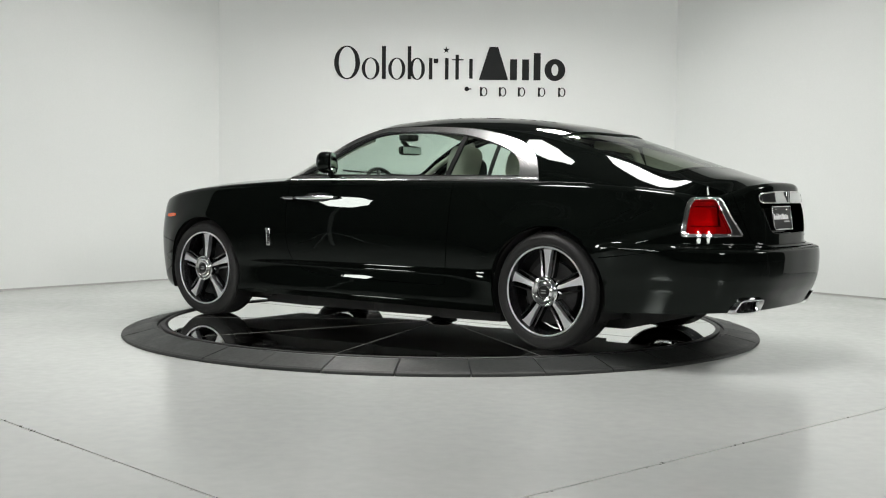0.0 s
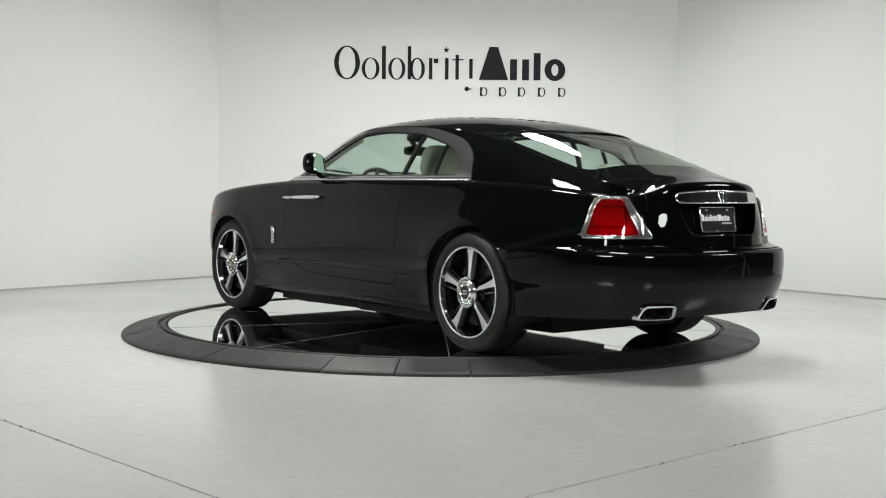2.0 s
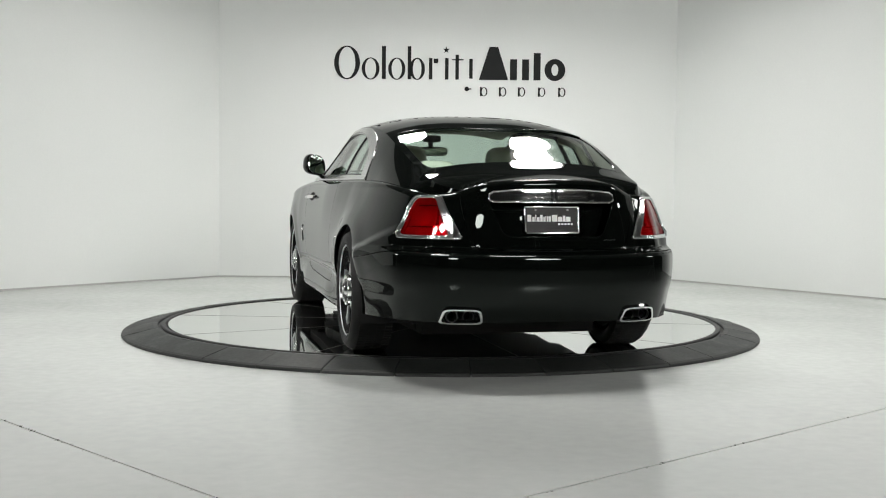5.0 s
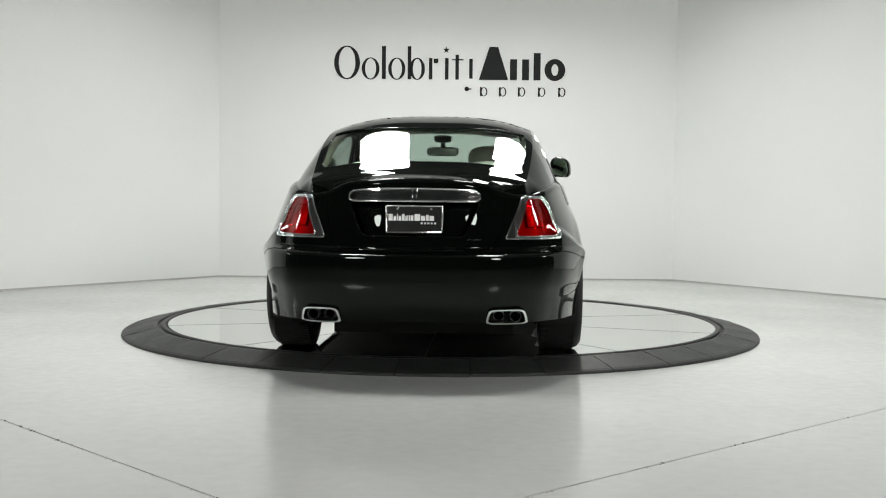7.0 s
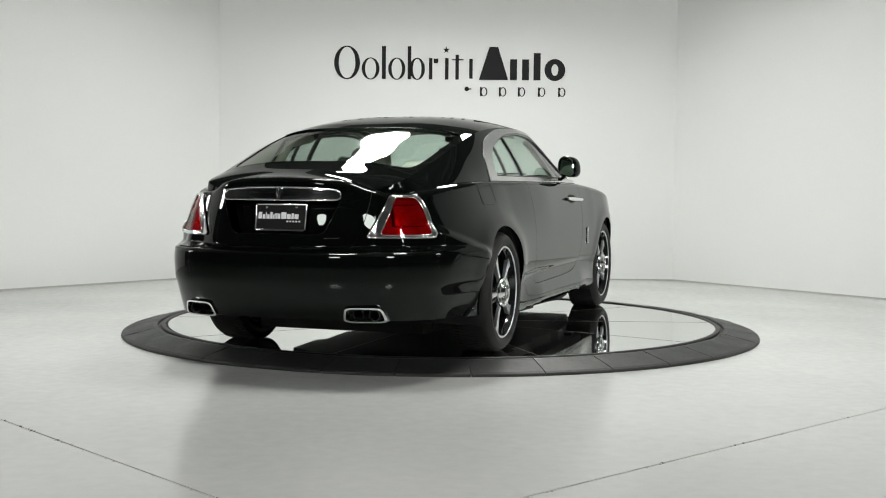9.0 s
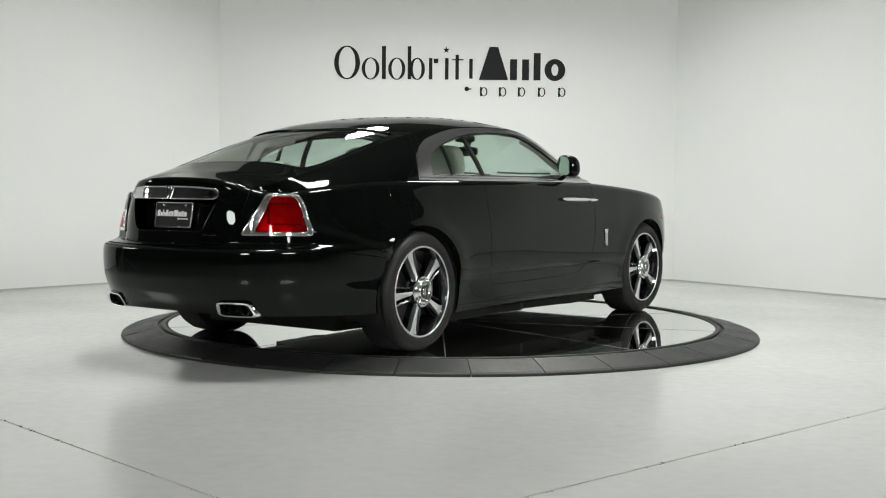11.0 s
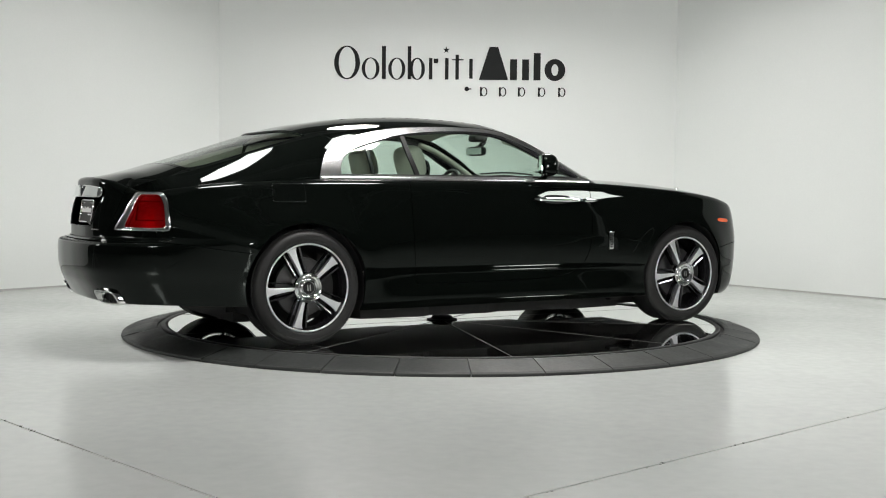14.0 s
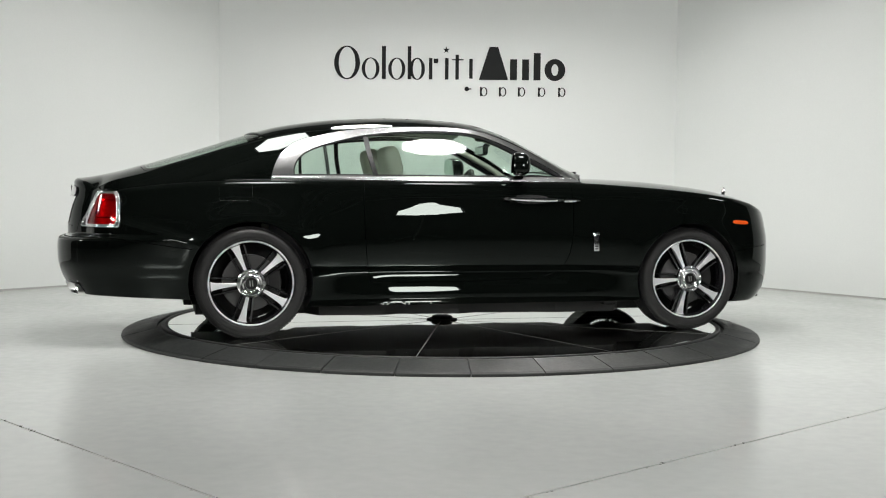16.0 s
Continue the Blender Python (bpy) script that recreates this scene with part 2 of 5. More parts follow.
def turntable():
    """The still ramp ring and the disc that turns."""
    ring = tagged(new("ramp_ring"), "black rubber ramp ring of bolted tiles round the turntable", "ramp")
    ring.location = (-0.008, 0, 0)
    n, g = 34, 0.0028
    prof = [(2.095, 0.004), (2.095, 0.066), (2.105, 0.070), (2.13, 0.0705), (2.325, 0.026), (2.343, 0.018), (2.346, 0.012), (2.346, 0.0)]
    bm = bmesh.new()
    st = 360 / n
    steps = 5
    rows = []
    for i in range(steps + 1):
        a = radians(st * i / steps)
        row = []
        for r, z in prof:
            da = (g / r) * (1 if i == 0 else -1 if i == steps else 0)
            row.append(bm.verts.new((r * math.cos(a + da), r * math.sin(a + da), z)))
        rows.append(row)
    for i in range(steps):
        for j in range(len(prof) - 1):
            bm.faces.new((rows[i][j], rows[i][j + 1], rows[i + 1][j + 1], rows[i + 1][j]))
    bm.faces.new(rows[0][::-1])
    bm.faces.new(rows[-1])
    tile = part("ramp_tile", bm, M_RUBBER, ring)
    rnd = random.Random(7)
    for k in range(n):
        m = pose(0, 0, rnd.uniform(-0.0015, 0.0015), rnd.uniform(-0.03, 0.03), rnd.uniform(-0.03, 0.03), -90 + 4.3 + st * k)
        if k == 0:
            tile.matrix_basis = m
        else:
            t = new("ramp_tile", tile.data)
            t.parent = ring
            t.matrix_basis = m
    bm = bmesh.new()
    spin(bm, [(2.036, 0.0), (2.036, 0.067), (2.042, 0.072), (2.062, 0.072), (2.068, 0.066), (2.068, 0.05), (2.094, 0.05), (2.094, 0.0)], 160)
    part("seal_ring", bm, M_SEAL, ring, "black raised rubber seal", smooth=30)
    # drain slot and wear spots on the tiles
    for a, r in ((-141, 2.115), (-24, 2.12), (-119, 2.11), (-61, 2.115)):
        bm = bmesh.new()
        box(bm, -0.014, -0.05, 0, 0.014, 0.05, 0.0715, 0.003)
        part("slot_cover", bm, M_SEAL, ring, local=pose(0, 0, 0, 0, 0, a) @ pose(r, 0, 0))

    disc = tagged(new("turntable_disc"), "mirror-polished turntable disc of ten plates under the car", "turntable")
    g = 0.0012
    bm = bmesh.new()
    pts = [(0.03, g)] + [(2.03 * math.cos(radians(36 * i / 16)), 2.03 * math.sin(radians(36 * i / 16))) for i in range(17)]
    pts[1] = (2.03, g)
    e = 36
    pts[-1] = (2.03 * math.cos(radians(e)) + g * math.sin(radians(e)), 2.03 * math.sin(radians(e)) - g * math.cos(radians(e)))
    prism(bm, pts, DISC_Z - 0.03, DISC_Z)
    plate = part("disc_plate", bm, M_MIRROR, disc)
    for k in range(10):
        m = pose(0, 0, 0, 0, 0, 36 * k)
        if k == 0:
            plate.matrix_basis = m
        else:
            t = new("disc_plate", plate.data)
            t.parent = disc
            t.matrix_basis = m
    for k in range(10):
        bm = bmesh.new()
        box(bm, 0.10, -0.0025, DISC_Z - 0.002, 2.025, 0.0025, DISC_Z + 0.0008)
        part("seam_strip", bm, M_DARKSEAM, disc, "thin grey sealed seam", local=pose(0, 0, 0, 0, 0, 36 * k))
    bm = bmesh.new()
    spin(bm, [(2.03, 0.0), (2.03, DISC_Z - 0.033), (0.0, DISC_Z - 0.033)], 96)
    part("under_frame", bm, M_SEAL, disc)
    bm = bmesh.new()
    spin(bm, [(0.0, DISC_Z + 0.036), (0.055, DISC_Z + 0.036), (0.075, DISC_Z + 0.030), (0.085, DISC_Z + 0.012), (0.115, DISC_Z + 0.008), (0.12, DISC_Z - 0.01)], 48)
    part("centre_cap", bm, M_SEAL, disc, "round black centre cap", smooth=30)
    return disc


slab_floor()
walls()
hall()
for s_ in SOFTBOXES:
    softbox(*s_)
sign()
disc = turntable()


# ---- materials of the car ----
M_PAINT = material("black_car_paint", (0.0022, 0.0030, 0.0025), 0.012, spec=0.23)
M_PAINT.node_tree.nodes["Principled BSDF"].inputs["Specular Tint"].default_value = (0.90, 1.0, 0.95, 1)
M_TRIMBLACK = material("satin_black_trim", (0.006, 0.006, 0.006), 0.35)
M_UNDER = varied(material("underbody_black", (0.006, 0.006, 0.006), 0.7), 6, (0.004, 0.004, 0.004), (0.010, 0.010, 0.010))
M_CHROME = material("chrome", (0.82, 0.83, 0.83), 0.06, 1.0)
M_LAMPCHROME = material("bright_lamp_chrome", (0.92, 0.92, 0.92), 0.12, 1.0)
M_BRUSHED = varied(material("brushed_steel_trim", (0.6, 0.6, 0.6), 0.28, 1.0), 5, (0.64, 0.64, 0.64), (0.72, 0.72, 0.72), (0.20, 0.28), second=160)
M_ALLOY = varied(material("machined_alloy", (0.7, 0.7, 0.72), 0.28, 1.0), 9, (0.80, 0.81, 0.83), (0.88, 0.89, 0.90), (0.42, 0.52), second=120)
M_WHEELBLACK = material("gloss_black_wheel", (0.010, 0.010, 0.011), 0.12, coat=0.6)
M_DARKCHROME = material("dark_chrome", (0.13, 0.13, 0.135), 0.2, 1.0)
M_TYRE = varied(material("tyre_rubber", (0.012, 0.012, 0.012), 0.55), 14, (0.0042, 0.0042, 0.0042), (0.0080, 0.0080, 0.0080), (0.5, 0.68), 0.2)
M_BRAKE = material("brake_iron", (0.10, 0.10, 0.10), 0.4, 1.0)
M_CREAM = varied(material("cream_leather", (0.6, 0.58, 0.5), 0.5), 7, (0.60, 0.60, 0.52), (0.68, 0.675, 0.60), (0.42, 0.55), 0.1, second=90)
M_LINER = varied(material("cream_headlining", (0.55, 0.54, 0.48), 0.85), 9, (0.56, 0.55, 0.48), (0.62, 0.61, 0.54))
M_DASH = varied(material("dark_dash_leather", (0.02, 0.02, 0.02), 0.5), 12, (0.012, 0.012, 0.012), (0.024, 0.024, 0.024))
M_AMBER = material("amber_lens", (0.75, 0.10, 0.015), 0.15, coat=0.5)
M_PLATE = material("black_plate", (0.008, 0.008, 0.008), 0.4, spec=0.2)
M_PLATEWHITE = material("white_plate_print", (0.86, 0.86, 0.86), 0.5)


def sheet_glass(name, tint, ior=1.5):
    m = bpy.data.materials.new(name)
    m.use_nodes = True
    nt = m.node_tree
    nt.nodes.remove(nt.nodes["Principled BSDF"])
    tr = nt.nodes.new("ShaderNodeBsdfTransparent")
    tr.inputs[0].default_value = (*tint, 1)
    gl = nt.nodes.new("ShaderNodeBsdfGlossy")
    gl.inputs["Roughness"].default_value = 0.0
    lw = nt.nodes.new("ShaderNodeLayerWeight")
    pw = nt.nodes.new("ShaderNodeMath")
    pw.operation, pw.inputs[1].default_value = "POWER", 4.5
    nt.links.new(lw.outputs["Facing"], pw.inputs[0])
    fr = nt.nodes.new("ShaderNodeMath")
    fr.operation, fr.inputs[1].default_value, fr.inputs[2].default_value = "MULTIPLY_ADD", 0.92, ((ior - 1) / (ior + 1)) ** 2 * 1.6
    nt.links.new(pw.outputs[0], fr.inputs[0])
    lw.inputs["Blend"].default_value = 0.5
    mx = nt.nodes.new("ShaderNodeMixShader")
    nt.links.new(fr.outputs[0], mx.inputs[0])
    nt.links.new(tr.outputs[0], mx.inputs[1])
    nt.links.new(gl.outputs[0], mx.inputs[2])
    nt.links.new(mx.outputs[0], nt.nodes["Material Output"].inputs[0])
    return m


M_GLASS = sheet_glass("green_tinted_glass", (0.77, 0.87, 0.81), 1.5)
M_REDLENS = sheet_glass("red_lamp_lens", (0.66, 0.014, 0.026), 1.5)
M_REFLECTOR = varied(material("lamp_reflector", (0.8, 0.8, 0.8), 0.4, 0.35), 5, (0.55, 0.55, 0.55), (0.85, 0.85, 0.85), (0.18, 0.4), 0.15, second=220)


# ---- curves and sheets ----
def smooth_line(xs, ys):
    """A monotone cubic through points; returns a function of arrays."""
    xs, ys = np.array(xs, float), np.array(ys, float)
    h, d = np.diff(xs), np.diff(ys) / np.diff(xs)
    m = np.zeros(len(xs))
    for i in range(1, len(xs) - 1):
        if d[i - 1] * d[i] > 0:
            w1, w2 = 2 * h[i] + h[i - 1], h[i] + 2 * h[i - 1]
            m[i] = (w1 + w2) / (w1 / d[i - 1] + w2 / d[i])
    m[0], m[-1] = d[0], d[-1]

    def f(x):
        x = np.clip(np.asarray(x, float), xs[0], xs[-1])
        i = np.clip(np.searchsorted(xs, x) - 1, 0, len(xs) - 2)
        t = (x - xs[i]) / h[i]
        return ((1 + 2 * t) * (1 - t) ** 2 * ys[i] + t * (1 - t) ** 2 * h[i] * m[i] + t * t * (3 - 2 * t) * ys[i + 1] + t * t * (t - 1) * h[i] * m[i + 1])
    return f


def flowing(points, n=24, closed=False):
    """A Catmull-Rom line through points, as an array."""
    p = [np.array(q, float) for q in points]
    k = len(p)
    out = []
    for i in range(k if closed else k - 1):
        a = p[(i - 1) % k] if closed or i > 0 else 2 * p[0] - p[1]
        b, c = p[i], p[(i + 1) % k]
        d = p[(i + 2) % k] if closed or i + 2 < k else 2 * p[-1] - p[-2]
        for j in range(n):
            t = j / n
            out.append(0.5 * (2 * b + (c - a) * t + (2 * a - 5 * b + 4 * c - d) * t * t + (3 * b - a - 3 * c + d) * t ** 3))
    if not closed:
        out.append(p[-1])
    return np.array(out)


def inside(poly, q):
    poly, q = np.asarray(poly, float), np.asarray(q, float)
    r = np.zeros(len(q), bool)
    for (x0, y0), (x1, y1) in zip(poly, np.roll(poly, -1, 0)):
        c = (y0 > q[:, 1]) != (y1 > q[:, 1])
        if c.any():
            r ^= c & (q[:, 0] < (x1 - x0) * (q[:, 1] - y0) / ((y1 - y0) or 1e-12) + x0)
    return r


def near(line, q):
    """Distance of the points q from an open line."""
    line, q = np.asarray(line, float), np.asarray(q, float)
    best = np.full(len(q), 9.0)
    for a, b in zip(line[:-1], line[1:]):
        d = b - a
        t = np.clip(((q - a) @ d) / max(d @ d, 1e-12), 0, 1)
        best = np.minimum(best, np.hypot(*(q - a - t[:, None] * d).T))
    return best


def thin(line, step):
    line = np.asarray(line, float)
    s = np.r_[0, np.cumsum(np.hypot(*np.diff(line, axis=0).T))]
    n = max(2, int(math.ceil(s[-1] / step)) + 1)
    t = np.linspace(0, s[-1], n)
    return np.stack([np.interp(t, s, line[:, 0]), np.interp(t, s, line[:, 1])], 1)


def beside(line, w):
    line = np.asarray(line, float)
    d = np.gradient(line, axis=0)
    d /= np.maximum(np.hypot(*d.T), 1e-9)[:, None]
    n = np.stack([-d[:, 1], d[:, 0]], 1)
    return line + n * w, line - n * w


class Sheet:
    """A smooth sheet over a flat outline, cut along lines into named pieces."""

    def __init__(self, f, outline, step, loops=(), gaps=(), gap=0.0022, fine=None):
        self.f = f
        verts, edges = [], []

        def line(pts, closed):
            o = len(verts)
            verts.extend(map(tuple, pts))
            n = len(pts)
            edges.extend((o + i, o + (i + 1) % n) for i in range(n if closed else n - 1))

        outline = np.asarray(outline, float)
        line(outline, True)
        for l in loops:
            line(l, True)
        for l in gaps:
            for s in beside(l, gap):
                line(s, False)
        cons = np.array(verts)
        lo, hi = outline.min(0), outline.max(0)
        us, vs = np.arange(lo[0], hi[0], step[0]), np.arange(lo[1], hi[1], step[1])
        if fine is not None:
            vs = np.unique(np.r_[vs, fine])
        g = np.stack(np.meshgrid(us, vs), -1).reshape(-1, 2)
        g = g[inside(outline, g)]
        keep = np.ones(len(g), bool)
        r = 0.35 * min(step)
        cell = {}
        for c in cons:
            cell.setdefault((int(c[0] // r), int(c[1] // r)), []).append(c)
        for i, q in enumerate(g):
            a, b = int(q[0] // r), int(q[1] // r)
            for da in (-1, 0, 1):
                for db in (-1, 0, 1):
                    for c in cell.get((a + da, b + db), ()):
                        if abs(c[0] - q[0]) < r and abs(c[1] - q[1]) < r:
                            keep[i] = False
        verts.extend(map(tuple, g[keep]))
        v, _, fc, *_ = delaunay_2d_cdt([Vector(p) for p in verts], edges, [], 0, 1e-5)
        self.v = np.array([tuple(p) for p in v])
        self.t = np.array([f_ for f_ in fc if len(f_) == 3])
        self.c = self.v[self.t].mean(1)
        ok = inside(outline, self.c)
        for l in gaps:
            ok &= near(l, self.c) > gap
        self.t, self.c = self.t[ok], self.c[ok]

    def cut(self, pick, name, mat, parent, label="", side=1, depth=0.012, lift=0.0, edge_mat=None):
        """Makes the part of the triangles for which pick (a mask) holds; side -1 mirrors it."""
        t = self.t[pick]
        if not len(t):
            return None
        used = np.unique(t)
        back = np.full(len(self.v), -1)
        back[used] = np.arange(len(used))
        t = back[t]
        uv = self.v[used]
        e = 1e-4
        p = self.f(uv[:, 0], uv[:, 1])
        du = self.f(uv[:, 0] + e, uv[:, 1]) - self.f(uv[:, 0] - e, uv[:, 1])
        dv = self.f(uv[:, 0], uv[:, 1] + e) - self.f(uv[:, 0], uv[:, 1] - e)
        n = np.cross(du, dv)
        n /= np.maximum(np.linalg.norm(n, axis=1), 1e-12)[:, None]
        # outward: away from the axis of the body
        out = p - np.array([np.clip(p[:, 0], -2.2, 2.0), 0 * p[:, 0], np.minimum(p[:, 2], 0.62) * 0 + 0.55]).T
        s = np.sign((n * out).sum(1))
        s[s == 0] = 1
        n *= s[:, None]
        p = p + n * lift
        fn = np.cross(p[t[:, 1]] - p[t[:, 0]], p[t[:, 2]] - p[t[:, 0]])
        bad = (fn * n[t].mean(1)).sum(1) < 0
        t[bad] = t[bad][:, ::-1]
        verts, norms, faces = [p], [n], t.tolist()
        if depth:
            cnt = {}
            for a, b, c in t:
                for q in ((a, b), (b, c), (c, a)):
                    cnt[q] = 1
            rim = [q for q in cnt if (q[1], q[0]) not in cnt]
            o = len(p)
            pp, nn = [], []
            for a, b in rim:
                if max(abs(uv[a][0]), abs(uv[b][0])) < 1e-6:
                    continue
                k = o + len(pp)
                w = np.cross(p[b] - p[a], n[a])
                w /= max(np.linalg.norm(w), 1e-12)
                pp += [p[a], p[b], p[b] - n[b] * depth, p[a] - n[a] * depth]
                nn += [w] * 4
                faces.append([k + 1, k, k + 3, k + 2])
            verts.append(np.array(pp))
            norms.append(np.array(nn))
        verts, norms = np.concatenate(verts), np.concatenate(norms)
        if side < 0:
            verts[:, 1] *= -1
            norms[:, 1] *= -1
            faces = [f_[::-1] for f_ in faces]
        me = bpy.data.meshes.new(name)
        me.from_pydata(verts.tolist(), [], faces)
        me.materials.append(mat)
        if edge_mat:
            me.materials.append(edge_mat)
            for i in range(len(t), len(faces)):
                me.polygons[i].material_index = 1
        me.polygons.foreach_set("use_smooth", [True] * len(me.polygons))
        me.normals_split_custom_set_from_vertices(norms.tolist())
        ob = new(name, me)
        ob.parent = parent
        if label:
            tagged(ob, label)
        return ob


# ---- the shape of the car: x forward, y to its left, z up from its tyres ----
# plan half-outline from the tail's middle to the nose's middle, with the shoulder's height
PLAN = [(-2.825, 0.0, 1.052), (-2.820, 0.2, 1.047), (-2.796, 0.4, 1.028), (-2.740, 0.555, 0.992), (-2.655, 0.680, 0.972), (-2.545, 0.766, 0.970),
        (-2.40, 0.840, 0.985), (-2.15, 0.907, 1.012), (-1.85, 0.955, 1.035), (-1.556, 0.974, 1.045), (-1.2, 0.966, 1.048), (-0.8, 0.953, 1.048),
        (0.0, 0.943, 1.050), (0.7, 0.944, 1.045), (1.1, 0.952, 1.025), (1.556, 0.956, 0.990), (1.85, 0.932, 0.955), (2.05, 0.880, 0.922),
        (2.2, 0.795, 0.892), (2.32, 0.65, 0.870), (2.40, 0.48, 0.862), (2.46, 0.25, 0.862), (2.48, 0.0, 0.862)]
_mir = [(x, -y) for x, y, z in PLAN[3:0:-1]] + [(x, y) for x, y, z in PLAN] + [(x, -y) for x, y, z in PLAN[-2:-5:-1]]
_fl = flowing(_mir, 40)
_fl = _fl[3 * 40:3 * 40 + (len(PLAN) - 1) * 40 + 1]
_u = np.r_[0, np.cumsum(np.hypot(*np.diff(_fl, axis=0).T))]
ULEN = _u[-1]
_tan = np.gradient(_fl, axis=0)
_tan[0], _tan[-1] = (0, 1), (0, -1)
_tan /= np.hypot(*_tan.T)[:, None]
_nor = np.stack([-_tan[:, 1], _tan[:, 0]], 1)
_uk = _u[::40]
SHOULDER = smooth_line(_uk, [q[2] for q in PLAN])
R_SH = 0.035


def plan_at(u):
    s = np.sign(u + 1e-15)
    a = np.clip(np.abs(u), 0, ULEN)
    return (np.interp(a, _u, _fl[:, 0]), np.interp(a, _u, _fl[:, 1]) * s, np.interp(a, _u, _nor[:, 0]), np.interp(a, _u, _nor[:, 1]) * s)


IN_SIDE = smooth_line([0.1, 0.19, 0.215, 0.25, 0.33, 0.40, 0.425, 0.47, 0.55, 0.62, 0.68, 0.80, 0.90, 0.98, 1.06], [0.10, 0.060, 0.036, 0.030, 0.0295, 0.0285, 0.0245, 0.013, 0.005, 0.001, 0.0, 0.006, 0.019, 0.036, 0.060])
HIP_Z = smooth_line([0.1, 0.55, 0.65, 0.75, 0.85, 0.94, 1.06], [0.0, 0.0, 0.006, 0.030, 0.060, 0.082, 0.098])
HIP_X = smooth_line([-3.0, -1.7, -1.3, -0.8, -0.3, 3.0], [1.0, 1.0, 0.72, 0.2, 0.0, 0.0])
FLARE = smooth_line([0.1, 0.215, 0.25, 0.28, 0.32, 0.36, 0.40, 0.435, 0.47, 1.1], [0.0, 0.016, 0.030, 0.031, 0.025, 0.015, 0.004, -0.005, 0.0, 0.0])
IN_REAR = smooth_line([0.2, 0.27, 0.34, 0.42, 0.50, 0.58, 0.632, 0.648, 0.660, 0.675, 0.73, 0.85, 0.95, 1.0, 1.06], [0.15, 0.104, 0.060, 0.021, 0.003, 0.0, 0.004, 0.020, 0.058, 0.070, 0.070, 0.082, 0.106, 0.115, 0.111])
IN_FRONT = smooth_line([0.15, 0.22, 0.30, 0.42, 0.6, 0.75, 0.85, 0.92], [0.18, 0.075, 0.03, 0.008, 0.010, 0.035, 0.065, 0.10])


def shell(u, w):
    """The body's side, tail and nose: u along the plan outline, w up the flank and round the shoulder."""
    u, w = np.asarray(u, float), np.asarray(w, float)
    x, y, nx, ny = plan_at(u)
    zs = SHOULDER(np.abs(u))
    ph = np.clip((w - (zs - R_SH)) / R_SH, 0, math.pi / 2)
    z = np.where(w > zs - R_SH, zs - R_SH + R_SH * np.sin(ph), w)
    wr, wf = np.clip(-nx, 0, 1) ** 1.3, np.clip(nx, 0, 1) ** 1.3
    ins = (1 - wr - wf) * (IN_SIDE(z) + HIP_X(x) * HIP_Z(z)) + wr * IN_REAR(z) + wf * IN_FRONT(z) + R_SH * (1 - np.cos(ph))
    mid = np.clip((1.14 - np.abs(x)) / 0.55, 0, 1)
    ins = ins - FLARE(z) * mid * mid * (3 - 2 * mid)
    hi = np.clip((z - 0.655) / 0.03, 0, 1)
    ins = ins + 0.085 * wr * hi * hi * (3 - 2 * hi) * np.clip((np.abs(y) - 0.18) / 0.42, 0, 1) ** 1.6
    # the fold that runs from under the tail lamp down to the rear arch
    zl = np.interp(x, [-2.5, -2.41, -2.18, -1.92, -1.8], [0.80, 0.785, 0.722, 0.648, 0.63])
    along = np.clip((x + 2.50) / 0.10, 0, 1) * np.clip((-1.86 - x) / 0.08, 0, 1)
    below = np.clip((zl + 0.030 - z) / 0.060, 0, 1)
    ins = ins - 0.022 * along * below * below * (3 - 2 * below) * np.clip(1 - (zl - 0.03 - z) / 0.16, 0, 1) ** 2 * (1 - wr)
    for cx, r in ((-1.556, 0.43), (1.556, 0.42)):
        d = np.hypot(x - cx, z - 0.365)
        ins = ins - 0.008 * np.exp(-((d - r) / 0.08) ** 2) * np.clip((z - 0.3) / 0.2, 0, 1)
    return np.stack([x - nx * ins, y - ny * ins, z], -1)


def w_top(u):
    return SHOULDER(np.abs(u)) - R_SH + R_SH * math.pi / 2


_side = _fl[:, 0]
_i0 = int(np.argmax(_fl[:, 1] > 0.5))
_i1 = len(_fl) - int(np.argmax(_fl[::-1, 1] > 0.3))


def u_of_x(x):
    return np.interp(x, _fl[_i0:_i1, 0], _u[_i0:_i1])


def u_of_y(y):
    """On the tail."""
    k = int(np.argmax(_fl[:, 1] > 0.8))
    return np.interp(y, _fl[:k, 1], _u[:k])


_ub = np.linspace(0, ULEN, 1600)
_belt = shell(_ub, w_top(_ub))
U_E = u_of_y(0.585)
TAIL = shell(np.array([U_E]), w_top(np.array([U_E])))[0]
_bs = _belt[_ub >= U_E]
_bs = _bs[:int(np.argmax(_bs[:, 0]))]


def belt_y(x):
    return np.interp(x, _bs[:, 0], _bs[:, 1])


def belt_z(x):
    return np.interp(x, _bs[:, 0], _bs[:, 2])


X_A = 0.76
